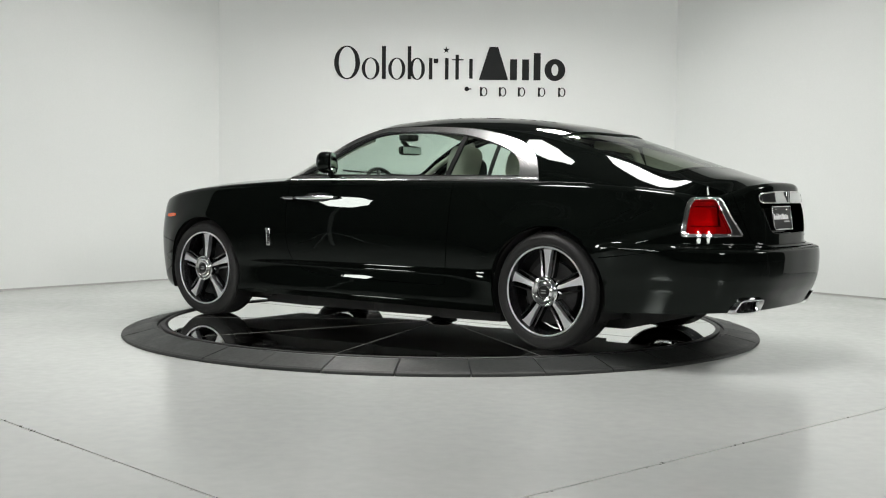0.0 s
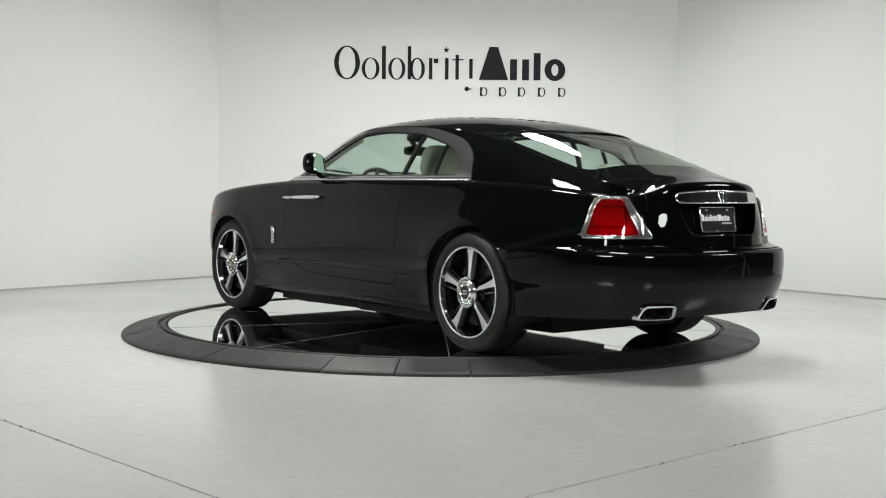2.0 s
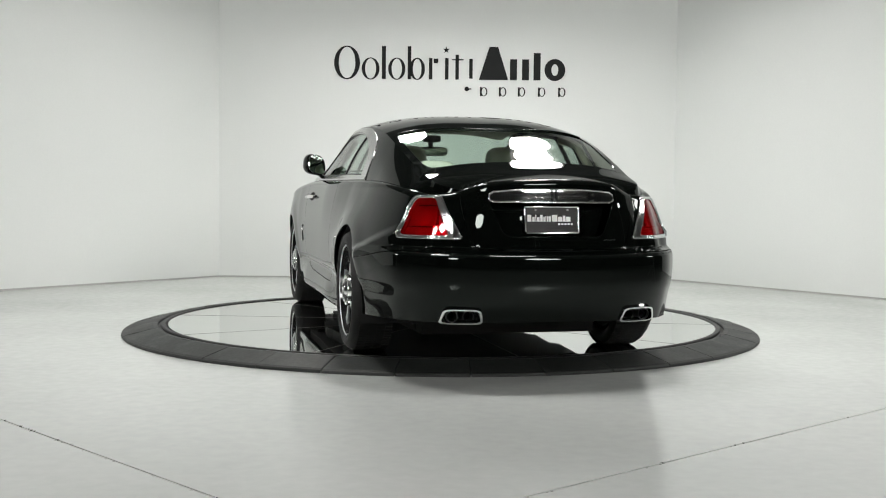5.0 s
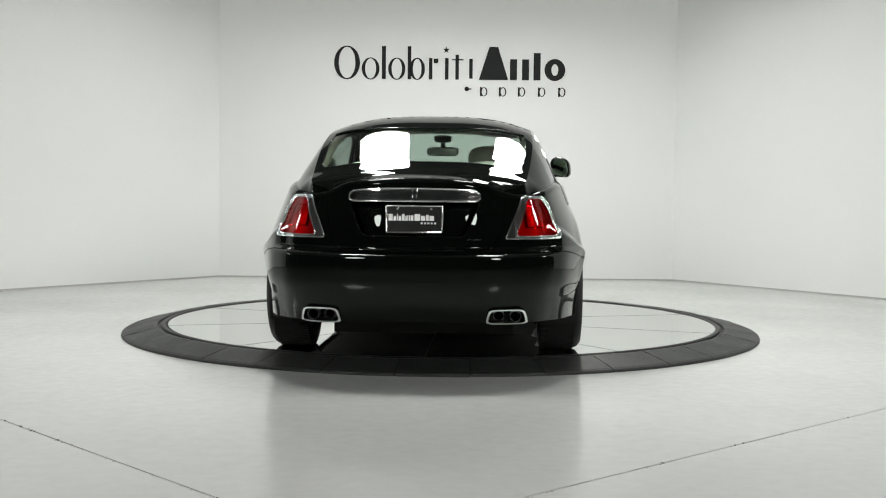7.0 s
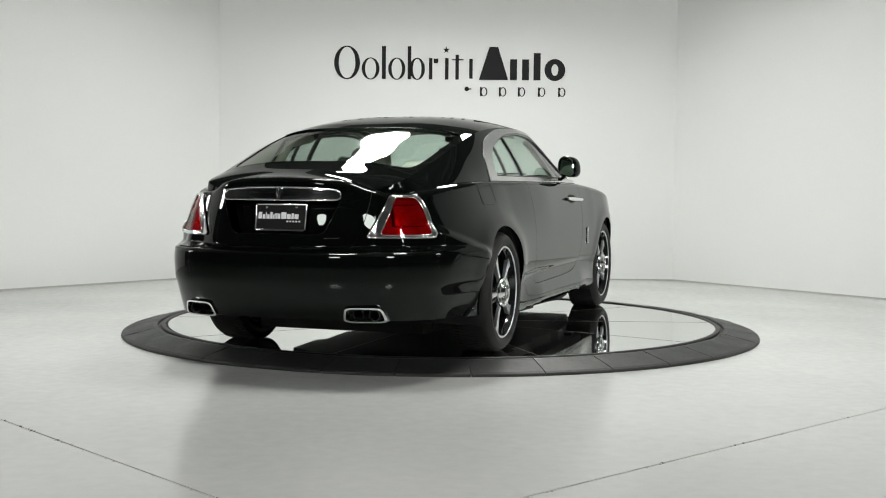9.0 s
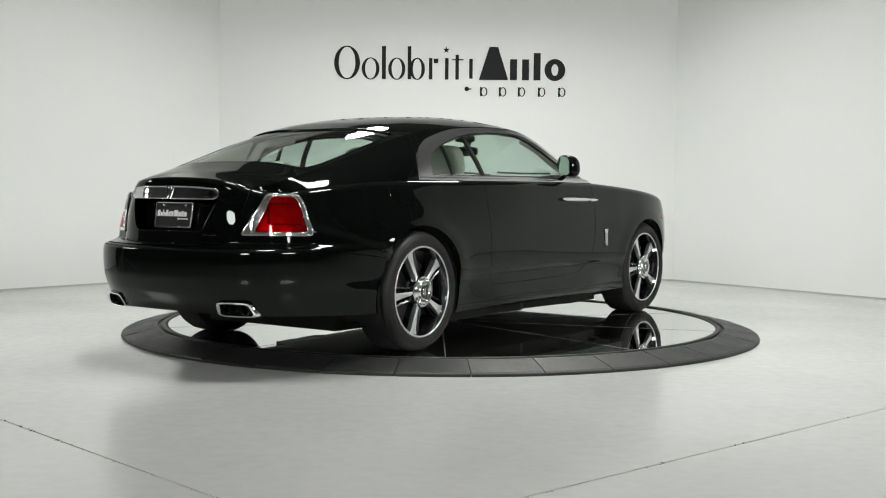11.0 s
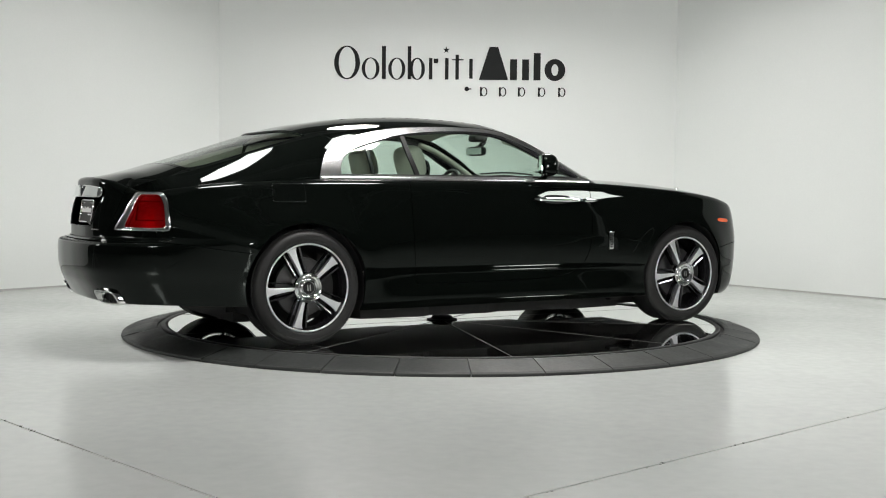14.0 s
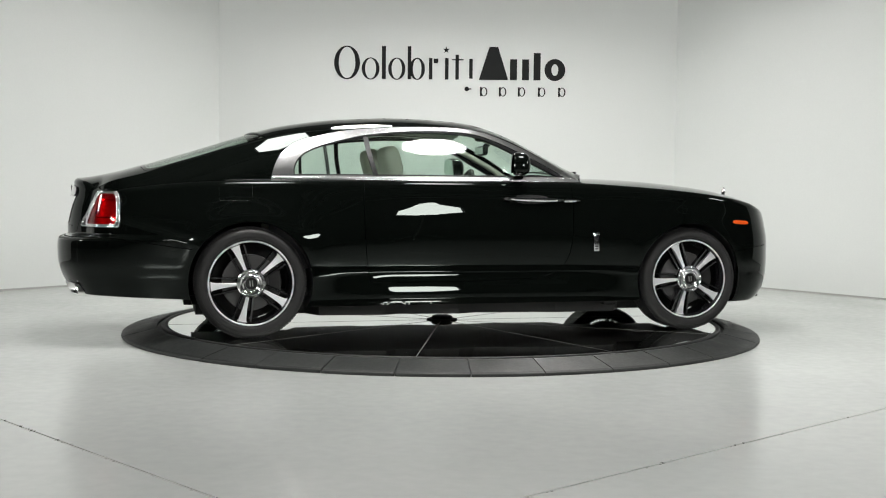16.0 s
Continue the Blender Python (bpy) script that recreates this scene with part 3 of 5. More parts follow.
# roof rail: height and half-width, and the height of the middle line
RAIL_X = [TAIL[0], -2.45, -2.25, -2.0, -1.6, -1.3, -1.1, -0.87, -0.6, -0.33, -0.05, 0.18, 0.46, 0.66, X_A]
RAIL_Z = smooth_line(RAIL_X, [TAIL[2], 1.026, 1.078, 1.152, 1.272, 1.345, 1.378, 1.402, 1.420, 1.428, 1.418, 1.366, 1.240, 1.126, 1.066])
RAIL_Y = smooth_line(RAIL_X, [TAIL[1], 0.592, 0.612, 0.632, 0.652, 0.655, 0.652, 0.648, 0.643, 0.640, 0.642, 0.652, 0.690, 0.735, 0.765])
MID_Z = smooth_line([-2.75, -2.66, -2.44, -2.2, -1.95, -1.5, -1.29, -0.885, -0.47, -0.05, 0.16, 0.29, 0.49, 0.67, 0.86, 1.0], [1.046, 1.052, 1.094, 1.162, 1.237, 1.378, 1.432, 1.488, 1.507, 1.490, 1.457, 1.418, 1.326, 1.234, 1.132, 1.06])


def top(x, y):
    """Windscreen, roof, rear glass and boot as one sheet."""
    x, y = np.asarray(x, float), np.asarray(y, float)
    ze, ye = RAIL_Z(x), RAIL_Y(x)
    zc = MID_Z(x)
    k = np.interp(x, [-2.6, -2.1, -1.5, -1.0, -0.2, 0.6], [2.3, 3.3, 3.5, 3.0, 2.9, 2.4])
    r = np.abs(y) / ye
    return np.stack([x, y, zc - (zc - ze) * r ** k], -1)


def wall(x, z):
    """The upper side between belt and roof rail."""
    x, z = np.asarray(x, float), np.asarray(z, float)
    zb, ze, yb, ye = belt_z(x), RAIL_Z(x), belt_y(x), RAIL_Y(x)
    s = np.clip((z - zb) / np.maximum(ze - zb, 0.004), -0.1, 1.1)
    sharp = np.interp(x, [-2.5, -1.9, -1.3], [0.10, 0.35, 0.45])
    return np.stack([x, yb + (ye - yb) * ((1 - sharp) * s + sharp * s * np.abs(s)), z], -1)


def cowl(y):
    return X_A + 0.19 * (1 - (np.abs(y) / 0.77) ** 2)


def bonnet(x, y):
    x, y = np.asarray(x, float), np.asarray(y, float)
    yb, zb = np.maximum(belt_y(x), 0.02), belt_z(x)
    zc = BON_Z(x)
    return np.stack([x, y, zb + (zc - zb) * np.clip(1 - (np.abs(y) / yb) ** 2.6, -0.5, 1)], -1)


_nose = _belt[-1]
BON_Z = smooth_line([0.6, 0.95, 1.25, 1.55, 1.8, 2.03, 2.2, 2.32, _nose[0]], [1.085, 1.082, 1.074, 1.053, 1.026, 0.987, 0.942, 0.900, _nose[2]])


def circle(cx, cz, r, a0=0, a1=360, n=40):
    a = np.radians(np.linspace(a0, a1, n))
    return np.stack([cx + r * np.cos(a), cz + r * np.sin(a)], 1)


def to_u(xz):
    xz = np.asarray(xz, float)
    return np.stack([u_of_x(xz[:, 0]), xz[:, 1]], 1)


def both(make):
    for s in (1, -1):
        make(s)


def rounded(corners, r, step=0.012):
    """A closed outline with rounded corners."""
    c = [np.array(q, float) for q in corners]
    out = []
    for i, q in enumerate(c):
        a, b = c[i - 1] - q, c[(i + 1) % len(c)] - q
        la, lb = np.hypot(*a), np.hypot(*b)
        k = min(r, la * 0.45, lb * 0.45)
        p0, p1 = q + a / la * k, q + b / lb * k
        out += [(1 - t) ** 2 * p0 + 2 * t * (1 - t) * q + t * t * p1 for t in np.linspace(0, 1, 6)]
    out = np.array(out)
    return thin(np.r_[out, out[:1]], step)[:-1]


def build_body(car):
    # bottom edge of the flank
    uu = np.linspace(0, ULEN, 260)
    xx = plan_at(uu)[0]
    zb = np.interp(xx, [-2.9, -2.4, -2.0, -1.96, -1.15, -1.1, 1.13, 1.18, 1.93, 1.97, 2.6], [0.285, 0.275, 0.262, 0.262, 0.205, 0.205, 0.215, 0.22, 0.19, 0.19, 0.19])
    outline = np.r_[np.stack([uu, zb], 1), np.stack([uu, w_top(uu)], 1)[::-1]]
    arch_r = to_u(circle(-1.556, 0.365, 0.407, -60, 240, 60))
    arch_f = to_u(circle(1.556, 0.365, 0.398, -60, 240, 60))
    ut = np.linspace(0.2, u_of_x(-2.0), 500)

    def u_at(x, z):
        """The place along the outline where the shell at height z has this x."""
        return float(np.interp(x, shell(ut, np.full(500, z))[:, 0], ut))

    lamp = rounded([(u_at(-2.642, 0.729), 0.727), (u_at(-2.388, 0.728), 0.728), (u_at(-2.386, 0.90), 0.91), (u_at(-2.402, 0.95), 0.955), (u_at(-2.530, 0.95), 0.957)], 0.030)
    lens = rounded([(u_at(-2.600, 0.741), 0.741), (u_at(-2.407, 0.741), 0.741), (u_at(-2.404, 0.89), 0.90), (u_at(-2.420, 0.94), 0.947), (u_at(-2.518, 0.943), 0.949)], 0.034)
    recess = np.array([(0, 0.74), (u_of_y(0.255), 0.74), (u_of_y(0.285), 0.752), (u_of_y(0.365), 0.915), (u_of_y(0.36), 0.925), (0, 0.925)])
    recess = np.r_[thin(recess[:-1], 0.03), thin(recess[-2:], 0.03)[1:]]
    pipe = rounded([(u_of_y(0.404), 0.2885), (u_of_y(0.598), 0.2885), (u_of_y(0.588), 0.351), (u_of_y(0.414), 0.351)], 0.014)
    wt = float(w_top(np.array([U_E]))[0])
    boot_gap = thin(flowing([(U_E - 0.012, wt + 0.01), (u_of_y(0.56), 0.93), (u_of_y(0.515), 0.80), (u_of_y(0.475), 0.715), (u_of_y(0.44), 0.682), (u_of_y(0.38), 0.674), (u_of_y(0.2), 0.672), (-0.01, 0.672)], 8), 0.02)
    door_gap = thin(to_u(flowing([(0.655, 1.075), (0.665, 0.95), (0.668, 0.80), (0.660, 0.64), (0.630, 0.52), (0.56, 0.435), (0.46, 0.395), (0.30, 0.376), (0.0, 0.366), (-0.4, 0.362), (-0.72, 0.361), (-0.765, 0.372), (-0.775, 0.42), (-0.797, 0.60), (-0.806, 0.80), (-0.802, 0.95), (-0.798, 1.075)], 8)), 0.02)
    bumper_gap = thin(np.r_[np.stack([np.linspace(-0.01, u_of_x(-2.47), 30), np.full(30, 0.657)], 1), to_u(flowing([(-2.45, 0.657), (-2.3, 0.640), (-2.1, 0.612), (-1.93, 0.590)], 6))], 0.02)
    front_gap = thin(to_u(flowing([(1.90, 0.56), (2.0, 0.575), (2.12, 0.59), (2.25, 0.60)], 6)), 0.02)
    fender_gap = thin(to_u([(1.17, 0.395), (0.9, 0.383), (0.72, 0.372), (0.60, 0.366)]), 0.03)
    fine = np.array([0.64, 0.65, 0.662, 0.67])
    top_rows = np.r_[np.linspace(0.24, 0.46, 16), np.linspace(0.60, 0.83, 22), np.linspace(0.90, 1.075, 24)]
    kw = dict(fine=np.r_[fine, top_rows])
    sheet = Sheet(shell, outline, (0.03, 0.024), [arch_r, arch_f, lamp, lens, recess, pipe], [boot_gap, door_gap, bumper_gap, front_gap], **kw)
    q = sheet.c
    arches = (np.hypot(plan_at(q[:, 0])[0] + 1.556, q[:, 1] - 0.365) < 0.4065) | (np.hypot(plan_at(q[:, 0])[0] - 1.556, q[:, 1] - 0.365) < 0.3975)
    in_lamp, in_lens, in_rec = inside(lamp, q), inside(lens, q), inside(recess, q)
    body = ~arches & ~in_lamp & ~in_rec & ~inside(pipe, q)
    in_boot = inside(np.r_[boot_gap, [(-1, 0.672), (-1, 1.3), (boot_gap[0][0], 1.3)]], q)
    in_door = inside(np.r_[door_gap, [(door_gap[-1][0], 1.3), (door_gap[0][0], 1.3)]], q)
    x = plan_at(q[:, 0])[0]
    low_r = inside(np.r_[bumper_gap, [(bumper_gap[-1][0], 0.1), (-1, 0.1), (-1, 0.657)]], q) & (x < -1.6)
    low_f = inside(np.r_[front_gap, [(ULEN + 1, 0.60), (ULEN + 1, 0.1), (front_gap[0][0], 0.1)]], q)
    rest = body & ~in_boot & ~in_door & ~low_r & ~low_f
    lamps = {}

    def make(s):
        sheet.cut(body & in_door, "door", M_PAINT, car, "glossy black rear-hinged door", s)
        sheet.cut(rest & (x < -0.2), "rear_quarter", M_PAINT, car, "", s)
        sheet.cut(rest & (x >= -0.2), "front_fender", M_PAINT, car, "", s)
        sheet.cut(body & low_r, "rear_bumper", M_PAINT, car, "", s)
        sheet.cut(body & low_f, "front_bumper", M_PAINT, car, "", s)
        sheet.cut(body & in_boot, "boot_panel", M_PAINT, car, "", s)
        lampset = new("tail_lamp")
        lampset.parent = car
        tagged(lampset, "red tail lamp in a chrome surround")
        lamps[s] = lampset
        sheet.cut(in_lamp & ~in_lens, "chrome_surround", M_LAMPCHROME, lampset, "chrome surround", s, 0.03, 0.006)
        sheet.cut(in_lens, "lens", M_REDLENS, lampset, "clear red lens", s, 0.01, 0.003)
        sheet.cut(in_lens, "reflector", M_REFLECTOR, lampset, "", s, 0.0, -0.028)
        sheet.cut(in_rec, "plate_recess", M_PAINT, car, "", s, -0.066, -0.072)
    both(make)
    # lamp inner box: a frame and a light bar inside
    for s in (1, -1):
        bm = bmesh.new()
        for f0, f1, z0, z1 in ((0.25, 0.9, 0.785, 0.791), (0.25, 0.32, 0.79, 0.90), (0.25, 0.8, 0.90, 0.906)):
            us = np.linspace(lens[:, 0].min() + f0 * np.ptp(lens[:, 0]), lens[:, 0].min() + f1 * np.ptp(lens[:, 0]), 7)
            for a, b in zip(us[:-1], us[1:]):
                pa, pb = shell(np.array([a, b]), np.array([z0, z0])), shell(np.array([b, a]), np.array([z1, z1]))
                vs = [bm.verts.new(((p[0] * 0.994) + 0.0, p[1] * s * 0.985, p[2])) for p in (*pa, *pb)]
                bm.faces.new(vs)
        part("light_guide", bm, M_LAMPCHROME, lamps[s])
        for ring_, r_, lift_ in ((lamp, 0.0055, 0.006), (lens, 0.0035, 0.006)):
            bm = bmesh.new()
            p = shell(ring_[:, 0], ring_[:, 1])
            px_, py_, nx_, ny_ = plan_at(ring_[:, 0])
            tube(bm, [(q_[0] + n_ * lift_, (q_[1] + m_ * lift_) * s, q_[2]) for q_, n_, m_ in zip(p, nx_, ny_)], r_, 8, True)
            part("chrome_bead", bm, M_CHROME, lamps[s], "thin chrome bead", smooth=True)

    # inner shell behind the gaps
    liner = Sheet(shell, np.r_[np.stack([uu, zb + 0.004], 1), np.stack([uu, np.full_like(uu, 0.84)], 1)[::-1]][::1], (0.08, 0.06), [to_u(circle(-1.556, 0.365, 0.41, -60, 240, 40)), to_u(circle(1.556, 0.365, 0.40, -60, 240, 40))])
    q2 = liner.c
    x2 = plan_at(q2[:, 0])[0]
    keep = ~((q2[:, 0] < u_of_y(0.42)) & (q2[:, 1] > 0.66)) & ~((q2[:, 0] > u_of_y(0.36)) & (q2[:, 0] < u_of_y(0.64)) & (q2[:, 1] < 0.38)) & (np.hypot(x2 + 1.556, q2[:, 1] - 0.365) > 0.41) & (np.hypot(x2 - 1.556, q2[:, 1] - 0.365) > 0.40)
    both(lambda s: liner.cut(keep, "inner_shell", M_UNDER, car, "", s, 0.0, -0.036))

    # fuel flap on the car's right
    fl_ = to_u([(-1.757, 0.905), (-1.553, 0.905), (-1.543, 0.915), (-1.543, 1.02), (-1.757, 1.02), (-1.767, 1.01), (-1.767, 0.915)])
    fl_ = thin(np.r_[fl_, fl_[:1]], 0.02)[:-1]
    flap = Sheet(shell, fl_, (0.03, 0.02))
    flap.cut(np.ones(len(flap.t), bool), "fuel_flap", M_PAINT, car, "", -1, 0.004, 0.0015, M_DARKCHROME)

    # chrome bar over the plate, and the boot's sheet
    bar = np.array([(0, 0.927), (u_of_y(0.355), 0.927), (u_of_y(0.372), 0.935), (u_of_y(0.372), 0.965), (u_of_y(0.35), 0.982), (u_of_y(0.2), 0.993), (0, 0.996)])
    bsheet = Sheet(shell, np.r_[thin(bar, 0.03), thin(np.array([bar[-1], bar[0]]), 0.03)[1:-1]], (0.03, 0.012))
    both(lambda s: bsheet.cut(np.ones(len(bsheet.t), bool), "boot_handle_bar", M_CHROME, car, "polished chrome bar on the boot", s, 0.012, 0.011))
    rec_line = thin(np.array([(u_of_y(0.02), 0.741), (u_of_y(0.255), 0.741), (u_of_y(0.286), 0.754), (u_of_y(0.366), 0.918)]), 0.03)
    for s in (1, -1):
        bm = bmesh.new()
        p = shell(rec_line[:, 0], rec_line[:, 1])
        tube(bm, [(q_[0] - 0.0005, q_[1] * s, q_[2]) for q_ in p], 0.003, 8)
        part("recess_edge", bm, M_PAINT, car, smooth=True)
    rim = np.r_[thin(bar, 0.03)]
    for s in (1, -1):
        bm = bmesh.new()
        p = shell(rim[:, 0], rim[:, 1])
        tube(bm, [(q_[0] - 0.011, q_[1] * s, q_[2]) for q_ in p], 0.0045, 8)
        part("bar_edge", bm, M_LAMPCHROME, car, smooth=True)
    bm = bmesh.new()
    p = shell(fl_[:, 0], fl_[:, 1])
    tube(bm, [(q_[0], -q_[1] - 0.002, q_[2]) for q_ in p], 0.0010, 6, True)
    part("flap_edge", bm, M_DARKCHROME, car, smooth=True)
    badge_on_tail(car)

    # upper body
    xs = np.linspace(TAIL[0] + 0.004, X_A - 0.002, 150)
    upper = np.r_[np.stack([xs, belt_z(xs)], 1), np.stack([xs, np.maximum(RAIL_Z(xs), belt_z(xs) + 0.002)], 1)[::-1]]
    band_out = flowing([(-1.42, 1.030), (-1.395, 1.12), (-1.345, 1.215), (-1.255, 1.285), (-1.12, 1.335), (-0.87, 1.388), (-0.6, 1.411), (-0.33, 1.419), (-0.04, 1.410), (0.18, 1.357), (0.465, 1.228), (0.65, 1.121), (0.735, 1.066), (0.72, 1.030)], 8)
    win = flowing([(-1.262, 1.078), (-1.262, 1.125), (-1.225, 1.195), (-1.14, 1.252), (-1.0, 1.298), (-0.78, 1.347), (-0.5, 1.376), (-0.22, 1.383), (0.0, 1.362), (0.17, 1.300), (0.385, 1.190), (0.59, 1.083)], 8)
    win = np.r_[win, thin(np.array([win[-1], win[0]]), 0.04)[1:-1]]
    bright = flowing([(-1.262, 1.078), (-1.262, 1.125), (-1.225, 1.195), (-1.14, 1.252), (-1.0, 1.300), (-0.78, 1.353), (-0.5, 1.384), (-0.22, 1.393), (-0.01, 1.378), (0.17, 1.325), (0.43, 1.204), (0.60, 1.106), (0.635, 1.078)], 8)
    bright = np.r_[bright, thin(np.array([bright[-1], bright[0]]), 0.04)[1:-1]]
    split = thin(np.array([(-0.695, 1.02), (-0.745, 1.22), (-0.772, 1.43)]), 0.03)
    w_sheet = Sheet(wall, upper, (0.03, 0.024), [thin(np.r_[band_out, band_out[:1]], 0.02)[:-1], thin(np.r_[win, win[:1]], 0.02)[:-1], thin(np.r_[bright, bright[:1]], 0.02)[:-1]], [split], 0.0016)
    q = w_sheet.c
    wi = inside(win, q)
    gi = inside(bright, q) & ~wi
    bi = inside(band_out, q) & ~wi & ~gi
    rear_half = q[:, 0] < np.interp(q[:, 1], [1.02, 1.22, 1.43], [-0.695, -0.745, -0.772])
    rest_u = ~wi & ~bi & ~gi

    def make_upper(s):
        trim = w_sheet.cut(bi & rear_half, "window_trim", M_BRUSHED, car, "brushed steel window surround", s, 0.014, 0.005)
        w_sheet.cut(bi & ~rear_half, "window_trim", M_BRUSHED, car, "brushed steel window surround", s, 0.014, 0.005)
        w_sheet.cut(gi, "window_frame", M_WHEELBLACK, car, "gloss black window frame", s, 0.012, 0.0)
        w_sheet.cut(wi & rear_half, "quarter_window", M_GLASS, car, "green-tinted quarter window", s, 0.0, -0.010)
        w_sheet.cut(wi & ~rear_half, "door_window", M_GLASS, car, "green-tinted door window", s, 0.0, -0.010)
        w_sheet.cut(rest_u & (q[:, 0] < 0.0), "rear_pillar", M_PAINT, car, "", s, 0.01)
        w_sheet.cut(rest_u & (q[:, 0] < -1.40) & (q[:, 0] > -2.10), "pillar_lining", M_LINER, car, "cream inner pillar lining", s, 0.0, -0.022)
        w_sheet.cut(rest_u & (q[:, 0] >= 0.0), "windscreen_pillar", M_PAINT, car, "", s, 0.01)
    both(make_upper)
    # black seals inside the window openings and the divider bars
    for s in (1, -1):
        loop = wall(win[:, 0], win[:, 1])
        bm = bmesh.new()
        tube(bm, [(p[0], (p[1] - 0.012) * s, p[2]) for p in loop[::2]], 0.009, 6, True)
        part("window_seal", bm, M_TRIMBLACK, car, "black rubber window seal", smooth=True)
        bm = bmesh.new()
        l = wall(split[:, 0], split[:, 1])
        l = [p for p in l if 1.06 < p[2] < 1.375]
        ring = []
        for p in l:
            ring.append([bm.verts.new((p[0] + dx, (p[1] - dy) * s, p[2])) for dx, dy in ((-0.016, 0.006), (0.016, 0.006), (0.016, 0.028), (-0.016, 0.028))])
        for a, b in zip(ring[:-1], ring[1:]):
            for k in range(4):
                bm.faces.new((a[k], a[(k + 1) % 4], b[(k + 1) % 4], b[k]))
        bmesh.ops.recalc_face_normals(bm, faces=bm.faces[:])
        part("window_divider", bm, M_TRIMBLACK, car, "black window divider")
        # rear quarter light bar
        bm = bmesh.new()
        zz = np.linspace(1.078, 1.282, 6)
        l = wall(np.full(6, -1.03), zz)
        ring = []
        for i, p in enumerate(l):
            ring.append([bm.verts.new((p[0] + dx - i * 0.003, (p[1] - dy) * s, p[2])) for dx, dy in ((-0.011, 0.013), (0.011, 0.013), (0.011, 0.03), (-0.011, 0.03))])
        for a, b in zip(ring[:-1], ring[1:]):
            for k in range(4):
                bm.faces.new((a[k], a[(k + 1) % 4], b[(k + 1) % 4], b[k]))
        bmesh.ops.recalc_face_normals(bm, faces=bm.faces[:])
        part("quarter_bar", bm, M_TRIMBLACK, car)

    # windscreen, roof, rear glass and boot
    tail_u = np.linspace(U_E, 0, 16)
    tail = shell(tail_u, w_top(tail_u))
    left = np.stack([xs[::-1], RAIL_Y(xs[::-1])], 1)
    ys = np.linspace(RAIL_Y(X_A), 0, 12)[1:]
    fr = np.stack([cowl(ys), ys], 1)
    half = np.r_[fr[::-1], left, tail[:, :2]]
    outline = np.r_[half, (half * (1, -1))[::-1][1:-1]]
    roof_end = lambda y: -1.43 - 0.10 * (1 - (np.abs(y) / 0.65) ** 2.0)
    yy = np.linspace(-0.60, 0.60, 25)
    glass_r = np.r_[np.stack([roof_end(yy), yy], 1), flowing([(-1.62, 0.612), (-2.0, 0.592), (-2.14, 0.575), (-2.215, 0.52), (-2.235, 0.3), (-2.24, 0.0), (-2.235, -0.3), (-2.215, -0.52), (-2.14, -0.575), (-2.0, -0.592), (-1.62, -0.612)], 6)]
    ysc = np.linspace(-0.585, 0.585, 25)
    scr = lambda y: 0.19 - 0.11 * (np.abs(y) / 0.6) ** 2
    glass_f = np.r_[np.stack([scr(ysc), ysc], 1), flowing([(0.25, 0.612), (0.5, 0.655), (0.70, 0.70), (0.785, 0.62), (0.885, 0.4), (0.925, 0.2), (0.935, 0.0), (0.925, -0.2), (0.885, -0.4), (0.785, -0.62), (0.70, -0.70), (0.5, -0.655), (0.25, -0.612)], 5)]
    glass_r, glass_f = (thin(np.r_[g, g[:1]], 0.03)[:-1] for g in (glass_r, glass_f))
    y2 = np.linspace(-0.612, 0.612, 40)
    lid = thin(np.stack([-2.262 + 0.05 * (np.abs(y2) / 0.6) ** 6, y2], 1), 0.03)
    t_sheet = Sheet(top, outline, (0.035, 0.035), [glass_r, glass_f], [lid], 0.0018)
    q = t_sheet.c
    gr, gf = inside(glass_r, q), inside(glass_f, q)
    is_lid = (q[:, 0] < -2.2) & (q[:, 0] < -2.262 + 0.05 * (np.abs(q[:, 1]) / 0.6) ** 6)
    t_sheet.cut(~gr & ~gf & ~is_lid, "roof", M_PAINT, car, "glossy black fastback roof", 1, 0.01)
    t_sheet.cut(is_lid, "boot_lid", M_PAINT, car, "glossy black boot lid", 1, 0.01)
    t_sheet.cut(gr, "rear_window", M_GLASS, car, "raked green-tinted rear window", 1, 0.0, -0.004)
    t_sheet.cut(gf, "windscreen", M_GLASS, car, "green-tinted windscreen", 1, 0.0, -0.004)
    # raised edge of the roof over the rear window
    bm = bmesh.new()
    pts = top(roof_end(yy) + 0.004, yy)
    tube(bm, [(p[0], p[1], p[2] + 0.001) for p in pts], 0.006, 8)
    part("roof_edge", bm, M_PAINT, car, smooth=True)
    # headlining under the roof: over the cabin only
    cabin = np.array([(0.16, 0.54), (0.16, -0.54), (-1.42, -0.57), (-1.42, 0.57)])
    h_sheet = Sheet(top, thin(np.r_[cabin, cabin[:1]], 0.08)[:-1], (0.09, 0.09))
    h_sheet.cut(np.ones(len(h_sheet.t), bool), "headlining", M_LINER, car, "cream headlining", 1, 0.0, -0.04)

    # bonnet
    ub = np.linspace(u_of_x(0.60), ULEN, 90)
    edge = shell(ub, w_top(ub))[:, :2]
    edge = edge[edge[:, 0] > 0.62]
    yc = np.linspace(-0.775, 0.775, 24)
    back = np.stack([cowl(yc) - 0.004, yc], 1)
    h = edge
    outline = np.r_[back[::-1][:0], back, h, (h * (1, -1))[::-1][1:]]
    b_sheet = Sheet(bonnet, outline, (0.035, 0.035))
    b_sheet.cut(np.ones(len(b_sheet.t), bool), "bonnet", M_PAINT, car, "long glossy black bonnet", 1, 0.01)
    # cowl between screen and bonnet
    bm = bmesh.new()
